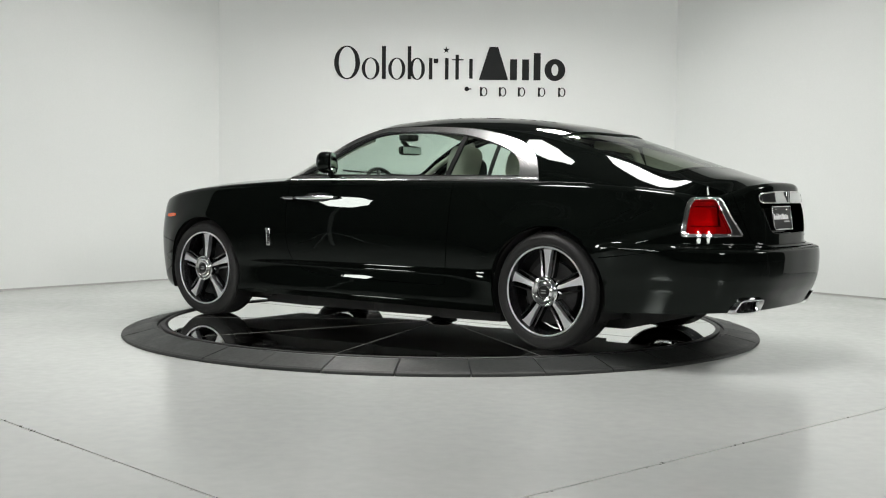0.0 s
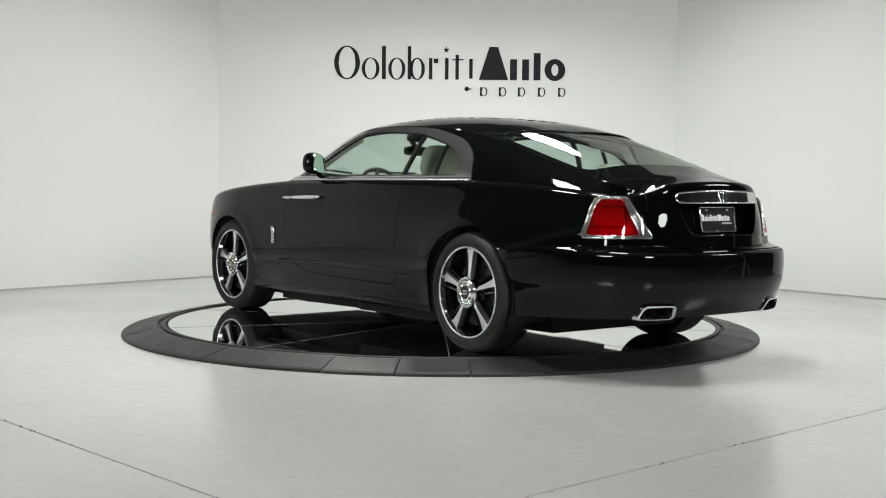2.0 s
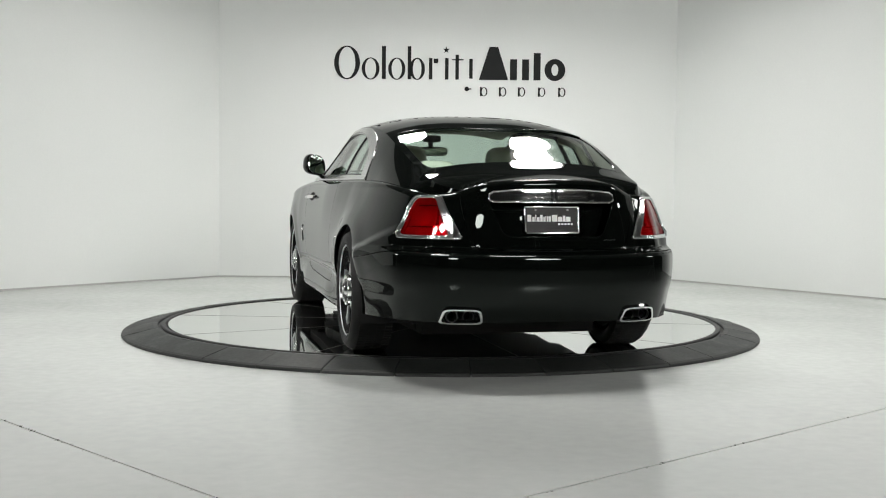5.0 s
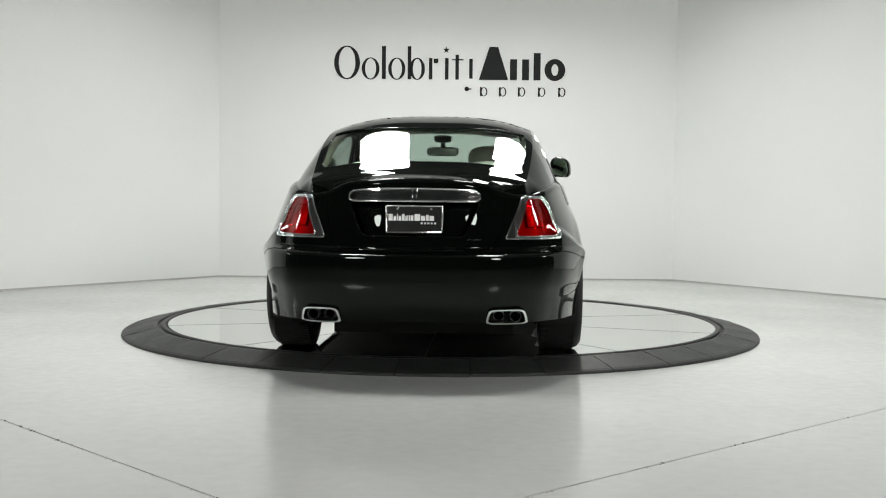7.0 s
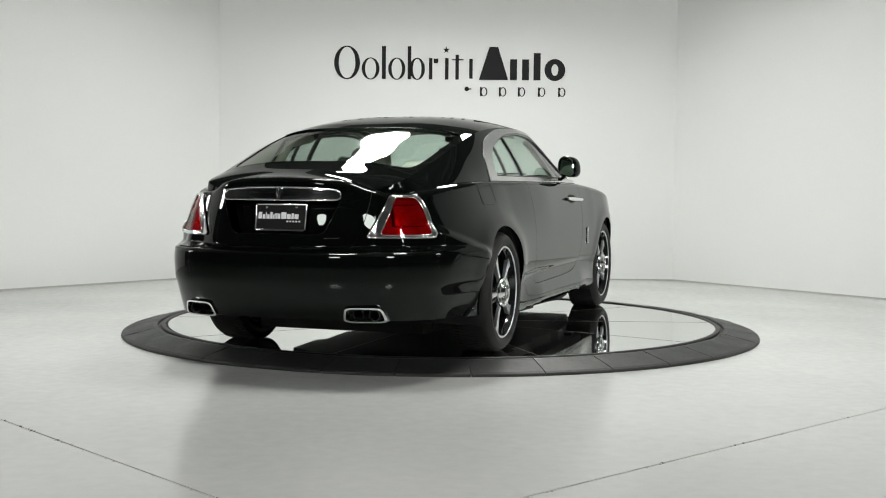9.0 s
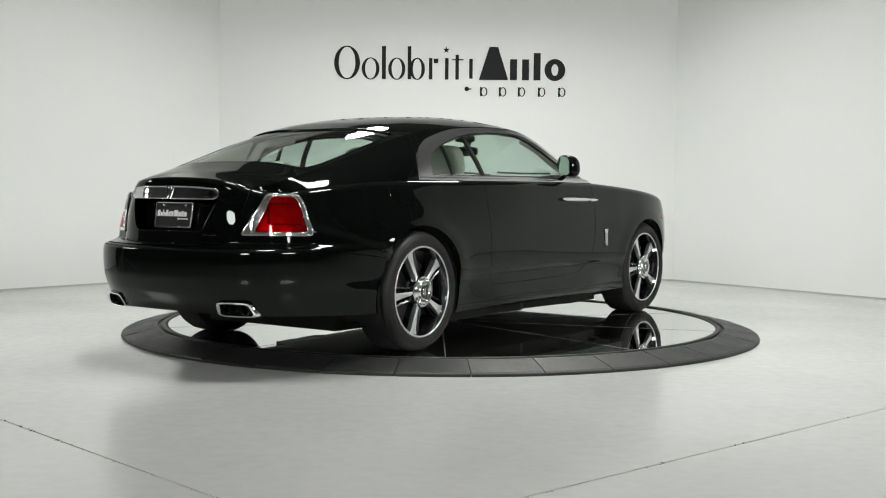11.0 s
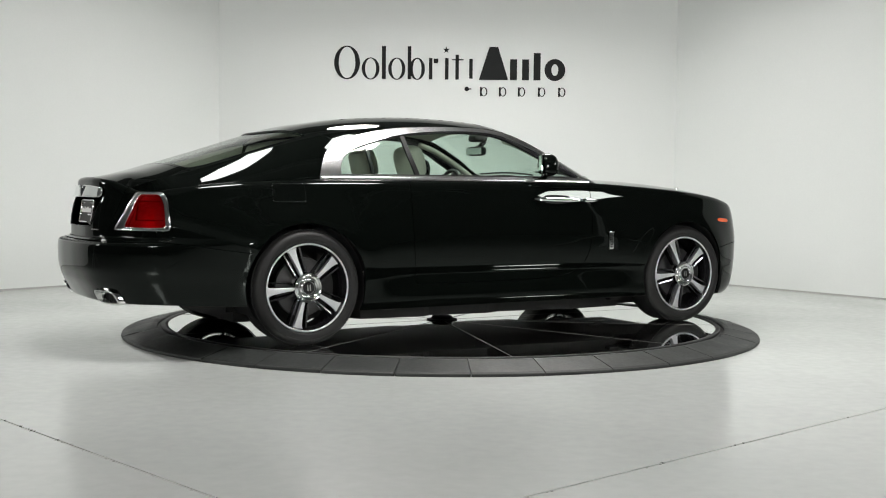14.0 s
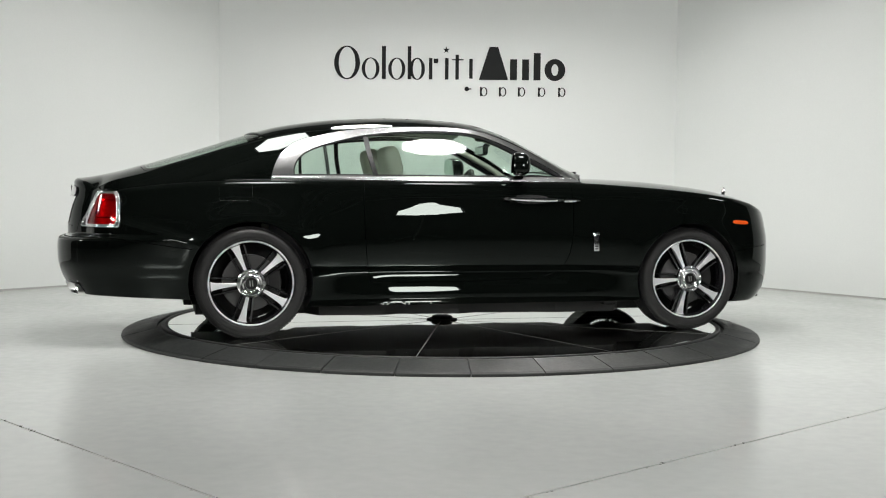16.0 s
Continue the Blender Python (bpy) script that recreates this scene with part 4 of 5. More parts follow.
    tube(bm, [(cowl(y) - 0.012, y, float(bonnet(np.array([cowl(y)]), np.array([y]))[0, 2]) + 0.004) for y in np.linspace(-0.74, 0.74, 24)], 0.014, 8)
    part("cowl_strip", bm, M_TRIMBLACK, car, "black cowl strip", smooth=True)
    for y0 in (-0.42, 0.18):
        bm = bmesh.new()
        pts = [(cowl(y0 + k * 0.1) - 0.03 - 0.01 * k, y0 + k * 0.1, float(top(np.array([cowl(y0 + k * 0.1) - 0.03 - 0.01 * k]), np.array([y0 + k * 0.1]))[0, 2]) + 0.007) for k in range(6)]
        tube(bm, pts, 0.008, 6)
        part("wiper", bm, M_TRIMBLACK, car, "black wiper arm", smooth=True)


def badge_on_tail(car):
    """Emblem on the bar as a plain upright oval and two posts; the plate with plain bars."""
    xb = float(shell(np.array([0.0]), np.array([0.96]))[0, 0]) - 0.013
    for dy in (-0.012, 0.012):
        bm = bmesh.new()
        box(bm, xb - 0.008, dy - 0.005, 0.925, xb + 0.004, dy + 0.005, 1.0, 0.002)
        part("boot_emblem", bm, M_CHROME, car, "small chrome emblem")
    ys_ = (0.29, 0.315, 0.33, 0.345, 0.36, 0.378)
    for y0, y1 in zip(ys_[:-1], ys_[1:]):
        q0 = shell(np.array([u_of_y(y0), u_of_y(y1 - 0.004)]), np.array([0.722, 0.726]))
        bm = bmesh.new()
        tube(bm, [(p[0] - 0.001, -p[1], p[2]) for p in q0], 0.0022, 6)
        part("script_bar", bm, M_CHROME, car, "thin chrome script bar")
    xp = float(shell(np.array([0.0]), np.array([0.83]))[0, 0]) + 0.056
    plate = new("number_plate")
    plate.parent = car
    tagged(plate, "black dealer plate with plain white bars in a chrome frame")
    plate.matrix_basis = pose(xp, 0, 0.832, 0, 9, 0)
    bm = bmesh.new()
    box(bm, -0.004, -0.150, -0.072, 0.004, 0.150, 0.072, 0.003)
    part("plate_panel", bm, M_PLATE, plate)
    bm = bmesh.new()
    tube(bm, [(-0.005, y, z) for y, z in ((-0.15, -0.066), (-0.144, -0.073), (0.144, -0.073), (0.15, -0.066), (0.15, 0.066), (0.144, 0.073), (-0.144, 0.073), (-0.15, 0.066))], 0.006, 8, True)
    part("plate_frame", bm, M_LAMPCHROME, plate, "chrome frame", smooth=True)
    bm = bmesh.new()
    x = 0.138
    for w, h, gap_ in ((0.022, 0.036, 0.005), (0.014, 0.024, 0.004), (0.005, 0.036, 0.004), (0.014, 0.024, 0.004), (0.014, 0.036, 0.004), (0.008, 0.024, 0.003), (0.004, 0.030, 0.004), (0.007, 0.030, 0.003), (0.014, 0.028, 0.006),
                       (0.030, 0.036, 0.004), (0.024, 0.026, 0.004), (0.014, 0.032, 0.004), (0.024, 0.026, 0.004)):
        box(bm, -0.0055, x - w, -0.010, -0.0035, x, -0.010 + h)
        x -= w + gap_
    part("plate_bars", bm, M_PLATEWHITE, plate, "plain white bars")
    bm = bmesh.new()
    for k in range(5):
        box(bm, -0.0055, -0.045 - k * 0.018, -0.028, -0.0035, -0.035 - k * 0.018, -0.019)
    part("plate_bars", bm, M_PLATEWHITE, plate)
    for y in (-0.09, 0.09):
        bm = bmesh.new()
        spin(bm, [(0, 0.010), (0.006, 0.008), (0.008, 0.0)], 12, m=pose(-0.002, y, 0.055, 0, -90, 0))
        part("screw", bm, M_CHROME, plate, smooth=True)


def build_wheel(car):
    """One wheel, outer face to +z of its own space, then placed four times."""
    w = new("wheel")
    w.parent = car
    tagged(w, "five-spoke machined alloy wheel with a black tyre")
    R, T = 0.366, 0.255
    bm = bmesh.new()
    prof = [(0.272, -0.02), (0.279, -0.006), (0.290, 0.004), (0.305, 0.010), (0.322, 0.010), (0.338, 0.005), (0.350, -0.006), (0.359, -0.022), (0.364, -0.040), (0.366, -0.065)]
    n0 = len(prof)
    z1 = -T + 0.02
    prof += [(r, -T - z + 0.02) for r, z in prof[::-1]]
    spin(bm, prof, 96)
    bmesh.ops.recalc_face_normals(bm, faces=bm.faces[:])
    part("tyre", bm, M_TYRE, w, "black low-profile tyre", smooth=40)
    # tread grooves as dark inset bands, and a raised ring on the sidewall
    bm = bmesh.new()
    for r in (0.296, 0.330):
        spin(bm, [(r - 0.0015, 0.0075), (r, 0.0118), (r + 0.0015, 0.0075)], 96)
    part("sidewall_bead", bm, M_TYRE, w, smooth=True)
    bm = bmesh.new()
    rnd = random.Random(2)
    for k in range(96):
        for j in range(4):
            m = pose(0, 0, 0, 0, 0, k * 3.75 + j * 0.9)
            box(bm, 0.362, -0.0085, -0.235 + j * 0.052, 0.3675, 0.0085, -0.235 + j * 0.052 + 0.044, m=m)
    part("tread", bm, M_TYRE, w)
    # barrel and polished lip
    bm = bmesh.new()
    spin(bm, [(0.2692, -0.003), (0.266, -0.012), (0.258, -0.03), (0.250, -0.06), (0.244, -0.14), (0.262, -0.225)], 72)
    bmesh.ops.recalc_face_normals(bm, faces=bm.faces[:])
    part("rim_barrel", bm, M_WHEELBLACK, w, smooth=60)
    bm = bmesh.new()
    spin(bm, [(0.2690, -0.004), (0.2700, 0.000), (0.2715, 0.0015), (0.2765, 0.002), (0.2805, -0.001), (0.2815, -0.012)], 96)
    part("rim_lip", bm, M_ALLOY, w, "polished rim lip", smooth=50)
    # spokes: machined face between two dark ribs
    spoke_face = [(0.075, -0.0105), (0.12, -0.0115), (0.17, -0.0155), (0.215, -0.0210), (0.248, -0.0270), (0.2675, -0.046)]
    bm = bmesh.new()
    up = [(r, y, -0.012 - 0.028 * math.sin(min(1, (r - 0.06) / 0.2) * 1.2) * (1 - (r - 0.06) / 0.42)) for r, y in spoke_face]
    ring = []
    for r, y, z in up:
        ring.append([bm.verts.new(p) for p in ((r, y, z), (r, -y, z), (r, -y * 0.8, z - 0.04), (r, y * 0.8, z - 0.04))])
    for a, b in zip(ring[:-1], ring[1:]):
        for k in range(4):
            bm.faces.new((a[k], b[k], b[(k + 1) % 4], a[(k + 1) % 4]))
    bm.faces.new(ring[-1])
    bmesh.ops.recalc_face_normals(bm, faces=bm.faces[:])
    bmesh.ops.bevel(bm, geom=[e for e in bm.edges if abs(e.verts[0].co.z - e.verts[1].co.z) < 0.02 and e.verts[0].co.y * e.verts[1].co.y > 0 and min(v.co.z for v in e.verts) > -0.06], offset=0.002, segments=1, affect="EDGES")
    face = part("spoke", bm, M_ALLOY, w, "machined alloy spoke face", smooth=30)
    ribs = []
    for s in (1, -1):
        bm = bmesh.new()
        ring = []
        for r, y, z in up:
            o = 0.032 + (r - 0.06) * 0.13
            ring.append([bm.verts.new(p) for p in ((r, s * (o - 0.004), z - 0.014), (r, s * (o + 0.006), z - 0.010), (r, s * (o + 0.009), z - 0.05), (r, s * (o - 0.009), z - 0.05))])
        for a, b in zip(ring[:-1], ring[1:]):
            for k in range(4):
                bm.faces.new((a[k], b[k], b[(k + 1) % 4], a[(k + 1) % 4]))
        bmesh.ops.recalc_face_normals(bm, faces=bm.faces[:])
        ribs.append(part("spoke_rib", bm, M_DARKCHROME, w, "dark chrome spoke rib", smooth=30))
    for k in range(1, 5):
        for o in (face, *ribs):
            c = new(o.name.split(".")[0], o.data)
            c.parent = w
            c.matrix_basis = pose(0, 0, 0, 0, 0, 72 * k)
            if "label" in o:
                c["label"] = o["label"]
    # hub
    bm = bmesh.new()
    spin(bm, [(0.0, 0.010), (0.042, 0.010), (0.045, 0.017), (0.051, 0.019), (0.057, 0.015), (0.061, 0.009), (0.066, 0.012), (0.073, 0.012), (0.078, 0.004), (0.083, 0.001), (0.087, 0.004), (0.093, 0.002), (0.097, -0.008), (0.099, -0.06)], 60)
    part("hub_cap", bm, M_CHROME, w, "chrome hub cap", smooth=35)
    bm = bmesh.new()
    spin(bm, [(0.0, 0.0125), (0.038, 0.0125), (0.040, 0.008)], 36)
    part("hub_centre", bm, M_WHEELBLACK, w, "black hub centre", smooth=30)
    bm = bmesh.new()
    box(bm, -0.012, -0.019, 0.012, -0.004, 0.019, 0.0145, 0.001)
    box(bm, 0.004, -0.019, 0.012, 0.012, 0.019, 0.0145, 0.001)
    part("hub_mark", bm, M_CHROME, w)
    nut = None
    for k in range(5):
        m = pose(0, 0, 0, 0, 0, 72 * k + 36) @ pose(0.080, 0, 0.004)
        if nut is None:
            bm = bmesh.new()
            spin(bm, [(0.0, 0.004), (0.006, 0.004), (0.008, 0.001), (0.008, -0.01)], 10)
            nut = part("wheel_bolt", bm, M_CHROME, w, smooth=40)
            nut.matrix_basis = m
        else:
            c = new("wheel_bolt", nut.data)
            c.parent = w
            c.matrix_basis = m
    # brake
    bm = bmesh.new()
    spin(bm, [(0.08, -0.085), (0.185, -0.085), (0.187, -0.09), (0.187, -0.112), (0.08, -0.112)], 64)
    part("brake_disc", bm, M_BRAKE, w, "grey brake disc", smooth=30)
    bm = bmesh.new()
    for k in range(9):
        a = radians(130 + k * 9)
        box(bm, 0.12, -0.018, -0.13, 0.205, 0.018, -0.07, 0.006, m=pose(0, 0, 0, 0, 0, 130 + k * 9))
    part("brake_caliper", bm, M_TRIMBLACK, w)
    bm = bmesh.new()
    spin(bm, [(0.0, -0.05), (0.078, -0.05), (0.078, -0.20), (0.25, -0.215)], 40)
    part("wheel_carrier", bm, M_UNDER, w)
    spots = []
    for x, y in ((1.556, 0.925), (-1.556, 0.945)):
        spots.append(pose(x, y, R) @ Matrix(((1, 0, 0, 0), (0, 0, 1, 0), (0, -1, 0, 0), (0, 0, 0, 1))) @ pose(0, 0, 0, 0, 0, -90))
        spots.append(pose(x, -y, R) @ Matrix(((1, 0, 0, 0), (0, 0, -1, 0), (0, 1, 0, 0), (0, 0, 0, 1))) @ pose(0, 0, 0, 0, 0, 185))
    w.matrix_basis = spots[0]
    for m in spots[1:]:
        copy_thing(w, m)


def build_under(car):
    """Underbody, wheel houses, exhausts and chassis pieces."""
    bm = bmesh.new()
    prism(bm, [(-1.98, -0.62), (-1.13, -0.62), (-1.10, -0.84), (1.12, -0.84), (1.15, -0.60), (1.96, -0.60), (2.0, -0.74), (2.3, -0.55), (2.3, 0.55), (2.0, 0.74), (1.96, 0.60), (1.15, 0.60), (1.12, 0.84), (-1.10, 0.84), (-1.13, 0.62), (-1.98, 0.62)], 0.20, 0.26)
    # low jagged tray, added to block the wall's reflection in the disc
    side = [(-1.90, 0.54), (-1.16, 0.56), (-1.08, 0.72), (-0.62, 0.76), (-0.55, 0.71), (-0.10, 0.75), (0.02, 0.70), (0.48, 0.74), (0.60, 0.77), (1.06, 0.73), (1.15, 0.57), (1.9, 0.54)]
    prism(bm, side[::-1] + [(x, -y) for x, y in side], 0.124, 0.21)
    prism(bm, [(-2.55, -0.66), (-1.99, -0.80), (-1.99, 0.80), (-2.55, 0.66)], 0.29, 0.32)
    part("underbody", bm, M_UNDER, car)
    for cx in (-1.556, 1.556):
        for s in (1, -1):
            bm = bmesh.new()
            r = 0.402
            k = 28
            a = [radians(-25 + 230 * i / k) for i in range(k + 1)]
            o = [(cx + r * math.cos(t), 0.365 + r * math.sin(t)) for t in a]
            outer = [bm.verts.new((x, s * (0.925 if cx < 0 else 0.905), max(z, 0.2))) for x, z in o]
            inner = [bm.verts.new((x, s * 0.56, max(z, 0.2))) for x, z in o]
            for i in range(k):
                bm.faces.new((outer[i], outer[i + 1], inner[i + 1], inner[i]))
            bm.faces.new(inner)
            part("wheel_house", bm, M_UNDER, car, smooth=60)
    for s in (1, -1):
        tip = new("exhaust_tip")
        tip.parent = car
        tagged(tip, "wide chrome exhaust tip in the bumper")
        y0, zc = 0.500 * s, 0.314
        wo, ho = 0.108, 0.043
        def loop(k, n=28):
            out = []
            for i in range(n):
                c, q = math.cos(6.28319 * i / n), math.sin(6.28319 * i / n)
                px_, pz_ = math.copysign(abs(c) ** 0.38, c), math.copysign(abs(q) ** 0.38, q)
                taper = 1 - 0.10 * pz_
                out.append((y0 + px_ * wo * k * taper, zc + pz_ * ho * (k if k > 0.95 else k - 0.08)))
            return out
        xr = lambda y, z: float(shell(np.array([u_of_y(abs(y))]), np.array([max(z, 0.285)]))[0, 0]) - 0.008 + (0.06 if z < 0.285 else 0) * (0.285 - z) / 0.015 * 0.25
        bm = bmesh.new()
        rows = []
        for kk, dx in ((1.0, 0.06), (1.0, 0.004), (0.985, -0.004), (0.88, -0.004), (0.85, 0.006), (0.83, 0.10)):
            rows.append([bm.verts.new((xr(y, z) + dx, y, z)) for y, z in loop(kk)])
        for a, b in zip(rows[:-1], rows[1:]):
            for i in range(len(a)):
                bm.faces.new((a[i], a[(i + 1) % len(a)], b[(i + 1) % len(b)], b[i]))
        bmesh.ops.recalc_face_normals(bm, faces=bm.faces[:])
        part("tip_ring", bm, M_CHROME, tip, "chrome ring", smooth=40)
        for dy in (-0.045, 0.045):
            bm = bmesh.new()
            spin(bm, [(0.029, 0.11), (0.031, 0.11), (0.031, 0.0), (0.029, 0.0), (0.027, 0.11)], 24, m=pose(-2.565, y0 + dy, zc, 0, -90, 0))
            part("tail_pipe", bm, M_BRAKE, tip, "grey tail pipe", smooth=40)
        bm = bmesh.new()
        box(bm, -2.58, y0 - 0.10, 0.275, -2.54, y0 + 0.10, 0.352, 0.004)
        part("tip_back", bm, M_UNDER, tip)
    # silencer, axle beams and brackets that hang under the floor
    for b in ((-2.40, -0.30, 0.245, -2.05, 0.30, 0.30), (-1.75, -0.55, 0.135, -1.35, 0.55, 0.26), (1.30, -0.55, 0.130, 1.75, 0.55, 0.24), (-1.0, 0.20, 0.135, 1.0, 0.32, 0.21), (-0.95, -0.80, 0.185, -0.85, -0.74, 0.21),
              (-0.95, 0.74, 0.185, -0.85, 0.80, 0.21), (0.95, -0.80, 0.175, 1.05, -0.70, 0.21), (0.95, 0.70, 0.175, 1.05, 0.80, 0.21)):
        bm = bmesh.new()
        box(bm, *b, bevel=0.015)
        part("chassis_part", bm, M_UNDER, car)


def build_trim(car):
    def on_side(x, z, s):
        p = shell(np.array([u_of_x(x)]), np.array([z]))[0]
        return Vector((p[0], p[1] * s, p[2]))

    for s in (1, -1):
        # door pull, with a flat dark patch for the shade in its scoop
        h = new("door_handle")
        h.parent = car
        tagged(h, "long chrome door handle over a flat dark patch of painted shade")
        bm = bmesh.new()
        xs = np.linspace(0.16, 0.59, 14)
        ring = []
        for x in xs:
            p = on_side(x, 0.93 - (x - 0.16) * 0.02, s)
            e = 0.004 + 0.010 * math.sin(math.pi * min(1, max(0, (x - 0.16) / 0.43))) ** 0.3
            ring.append([bm.verts.new((p.x, p.y + s * dy, p.z + dz)) for dy, dz in ((0.006, e), (0.024, e * 0.8), (0.027, 0), (0.022, -e), (0.006, -e))])
        for a, b in zip(ring[:-1], ring[1:]):
            for k in range(5):
                bm.faces.new((a[k], a[(k + 1) % 5], b[(k + 1) % 5], b[k]))
        bm.faces.new(ring[0]), bm.faces.new(ring[-1])
        bmesh.ops.recalc_face_normals(bm, faces=bm.faces[:])
        part("grip", bm, M_CHROME, h, "chrome grip", smooth=40)
        bm = bmesh.new()
        ring = []
        for x in np.linspace(0.60, 0.72, 7):
            p = on_side(x, 0.93 - (x - 0.16) * 0.02, s)
            e = 0.012 * (1 - ((x - 0.60) / 0.125) ** 3)
            ring.append([bm.verts.new((p.x, p.y + s * dy, p.z + dz)) for dy, dz in ((0.0, e), (0.016, e * 0.8), (0.018, 0), (0.014, -e), (0.0, -e))])
        for a, b in zip(ring[:-1], ring[1:]):
            for k in range(5):
                bm.faces.new((a[k], a[(k + 1) % 5], b[(k + 1) % 5], b[k]))
        bm.faces.new(ring[0]), bm.faces.new(ring[-1])
        bmesh.ops.recalc_face_normals(bm, faces=bm.faces[:])
        part("end_piece", bm, M_CHROME, h, smooth=40)
        # no hollow is cut: the shade is this matte black sheet on the skin
        sc = to_u(flowing([(0.24, 0.925), (0.27, 0.952), (0.36, 0.958), (0.46, 0.950), (0.49, 0.925), (0.46, 0.903), (0.36, 0.895), (0.27, 0.902)], 5, True))
        sc_sheet = Sheet(shell, sc, (0.03, 0.02))
        sc_sheet.cut(np.ones(len(sc_sheet.t), bool), "scoop_shade", M_UNDER, h, "flat dark patch for the shade in the hollow", s, 0.0, 0.0012)

        # chrome sill under the windows
        bm = bmesh.new()
        ring = []
        for x in np.linspace(-1.40, 0.69, 60):
            y, z = belt_y(x) * s, belt_z(x)
            ring.append([bm.verts.new((x, y + s * dy, z + dz)) for dy, dz in ((-0.028, 0.030), (-0.006, 0.027), (0.004, 0.014), (0.005, 0.002), (-0.02, -0.004))])
        for a, b in zip(ring[:-1], ring[1:]):
            for k in range(5):
                bm.faces.new((a[k], a[(k + 1) % 5], b[(k + 1) % 5], b[k]))
        bmesh.ops.recalc_face_normals(bm, faces=bm.faces[:])
        part("sill_strip", bm, M_BRUSHED, car, "bright metal strip under the windows", smooth=50)

        # upright badge on the fender
        p = on_side(0.835, 0.625, s)
        bm = bmesh.new()
        box(bm, -0.020, -0.004, -0.058, 0.020, 0.007, 0.058, 0.004)
        box(bm, -0.026, -0.004, 0.058, 0.026, 0.010, 0.070, 0.004)
        b = part("fender_badge", bm, M_CHROME, car, "upright chrome badge", smooth=30, local=pose(p.x, p.y, p.z, 0, 3, 0 if s > 0 else 180))
        bm = bmesh.new()
        for k in range(5):
            box(bm, -0.011, 0.006, -0.045 + k * 0.018, 0.011, 0.0085, -0.037 + k * 0.018)
        part("badge_mark", bm, M_BRAKE, b)

        # amber side marker
        mk = to_u(flowing([(1.90, 0.765), (1.905, 0.785), (1.98, 0.782), (2.03, 0.776), (2.035, 0.757), (1.97, 0.755)], 4, True))
        ms = Sheet(shell, mk, (0.02, 0.01))
        ms.cut(np.ones(len(ms.t), bool), "side_marker", M_AMBER, car, "amber side marker lamp", s, 0.006, 0.004)

        # mirror
        mi = new("door_mirror")
        mi.parent = car
        tagged(mi, "glossy black door mirror")
        bm = bmesh.new()
        bmesh.ops.create_uvsphere(bm, u_segments=28, v_segments=18, radius=1.0)
        for v in bm.verts:
            c = v.co
            x, y, z = (math.copysign(abs(t) ** 0.72, t) for t in c)
            y *= 1 - 0.10 * z
            v.co = Vector((0.075 * max(x, -0.55) + (0.0 if x > -0.5 else 0), 0.080 * y, 0.078 * z + 0.012 * y))
        part("housing", bm, M_PAINT, mi, smooth=50, local=pose(0.275, s * 0.918, 1.170, 0, 0, s * 14))
        bm = bmesh.new()
        n = 28
        o = []
        for i in range(n):
            c, q = math.cos(6.28319 * i / n), math.sin(6.28319 * i / n)
            yy_, zz_ = math.copysign(abs(c) ** 0.6, c), math.copysign(abs(q) ** 0.6, q)
            o.append((0.069 * yy_ * (1 - 0.10 * zz_), 0.066 * zz_ + 0.012 * yy_))
        vs = [bm.verts.new((-0.0435, y, z)) for y, z in o]
        f = bm.faces.new(vs[::-1])
        vs2 = [bm.verts.new((-0.038, y * 1.03, z * 1.03)) for y, z in o]
        for i in range(n):
            bm.faces.new((vs[i], vs[(i + 1) % n], vs2[(i + 1) % n], vs2[i]))
        part("mirror_glass", bm, material("mirror_glass", (0.62, 0.72, 0.66), 0.01, 1.0), mi, "silvered mirror glass", local=pose(0.268, s * 0.918, 1.170, 0, 2, s * 24))
        bm = bmesh.new()
        ring = []
        for y, z, hx, hz in ((0.815, 1.06, 0.045, 0.022), (0.85, 1.075, 0.035, 0.016), (0.88, 1.095, 0.030, 0.016), (0.90, 1.13, 0.034, 0.02)):
            ring.append([bm.verts.new((0.29 + hx * math.cos(a), s * y, z + hz * math.sin(a))) for a in np.linspace(0, 6.283, 13)[:-1]])
        for a, b in zip(ring[:-1], ring[1:]):
            for k in range(12):
                bm.faces.new((a[k], a[(k + 1) % 12], b[(k + 1) % 12], b[k]))
        bmesh.ops.recalc_face_normals(bm, faces=bm.faces[:])
        part("mirror_foot", bm, M_PAINT, mi, smooth=50)
    # upright ornament at the nose: plain slim shape
    bm = bmesh.new()
    z0 = float(bonnet(np.array([2.28]), np.array([0.0]))[0, 2])
    spin(bm, [(0.022, z0 - 0.012), (0.022, z0 + 0.006), (0.010, z0 + 0.014), (0.012, z0 + 0.045), (0.018, z0 + 0.075), (0.011, z0 + 0.100), (0.0, z0 + 0.112)], 14, m=pose(2.28, 0, 0))
    part("bonnet_ornament", bm, M_CHROME, car, "small upright chrome ornament", smooth=50)


def cushion(bm, cx, cy, cz, hx, hy, hz, m=None, power=0.55):
    r = bmesh.ops.create_uvsphere(bm, u_segments=24, v_segments=16, radius=1.0)
    for v in r["verts"]:
        x, y, z = (math.copysign(abs(t) ** power, t) for t in v.co)
        v.co = Vector((cx + hx * x, cy + hy * y, cz + hz * z))
    if m is not None:
        bmesh.ops.transform(bm, matrix=m, verts=r["verts"])


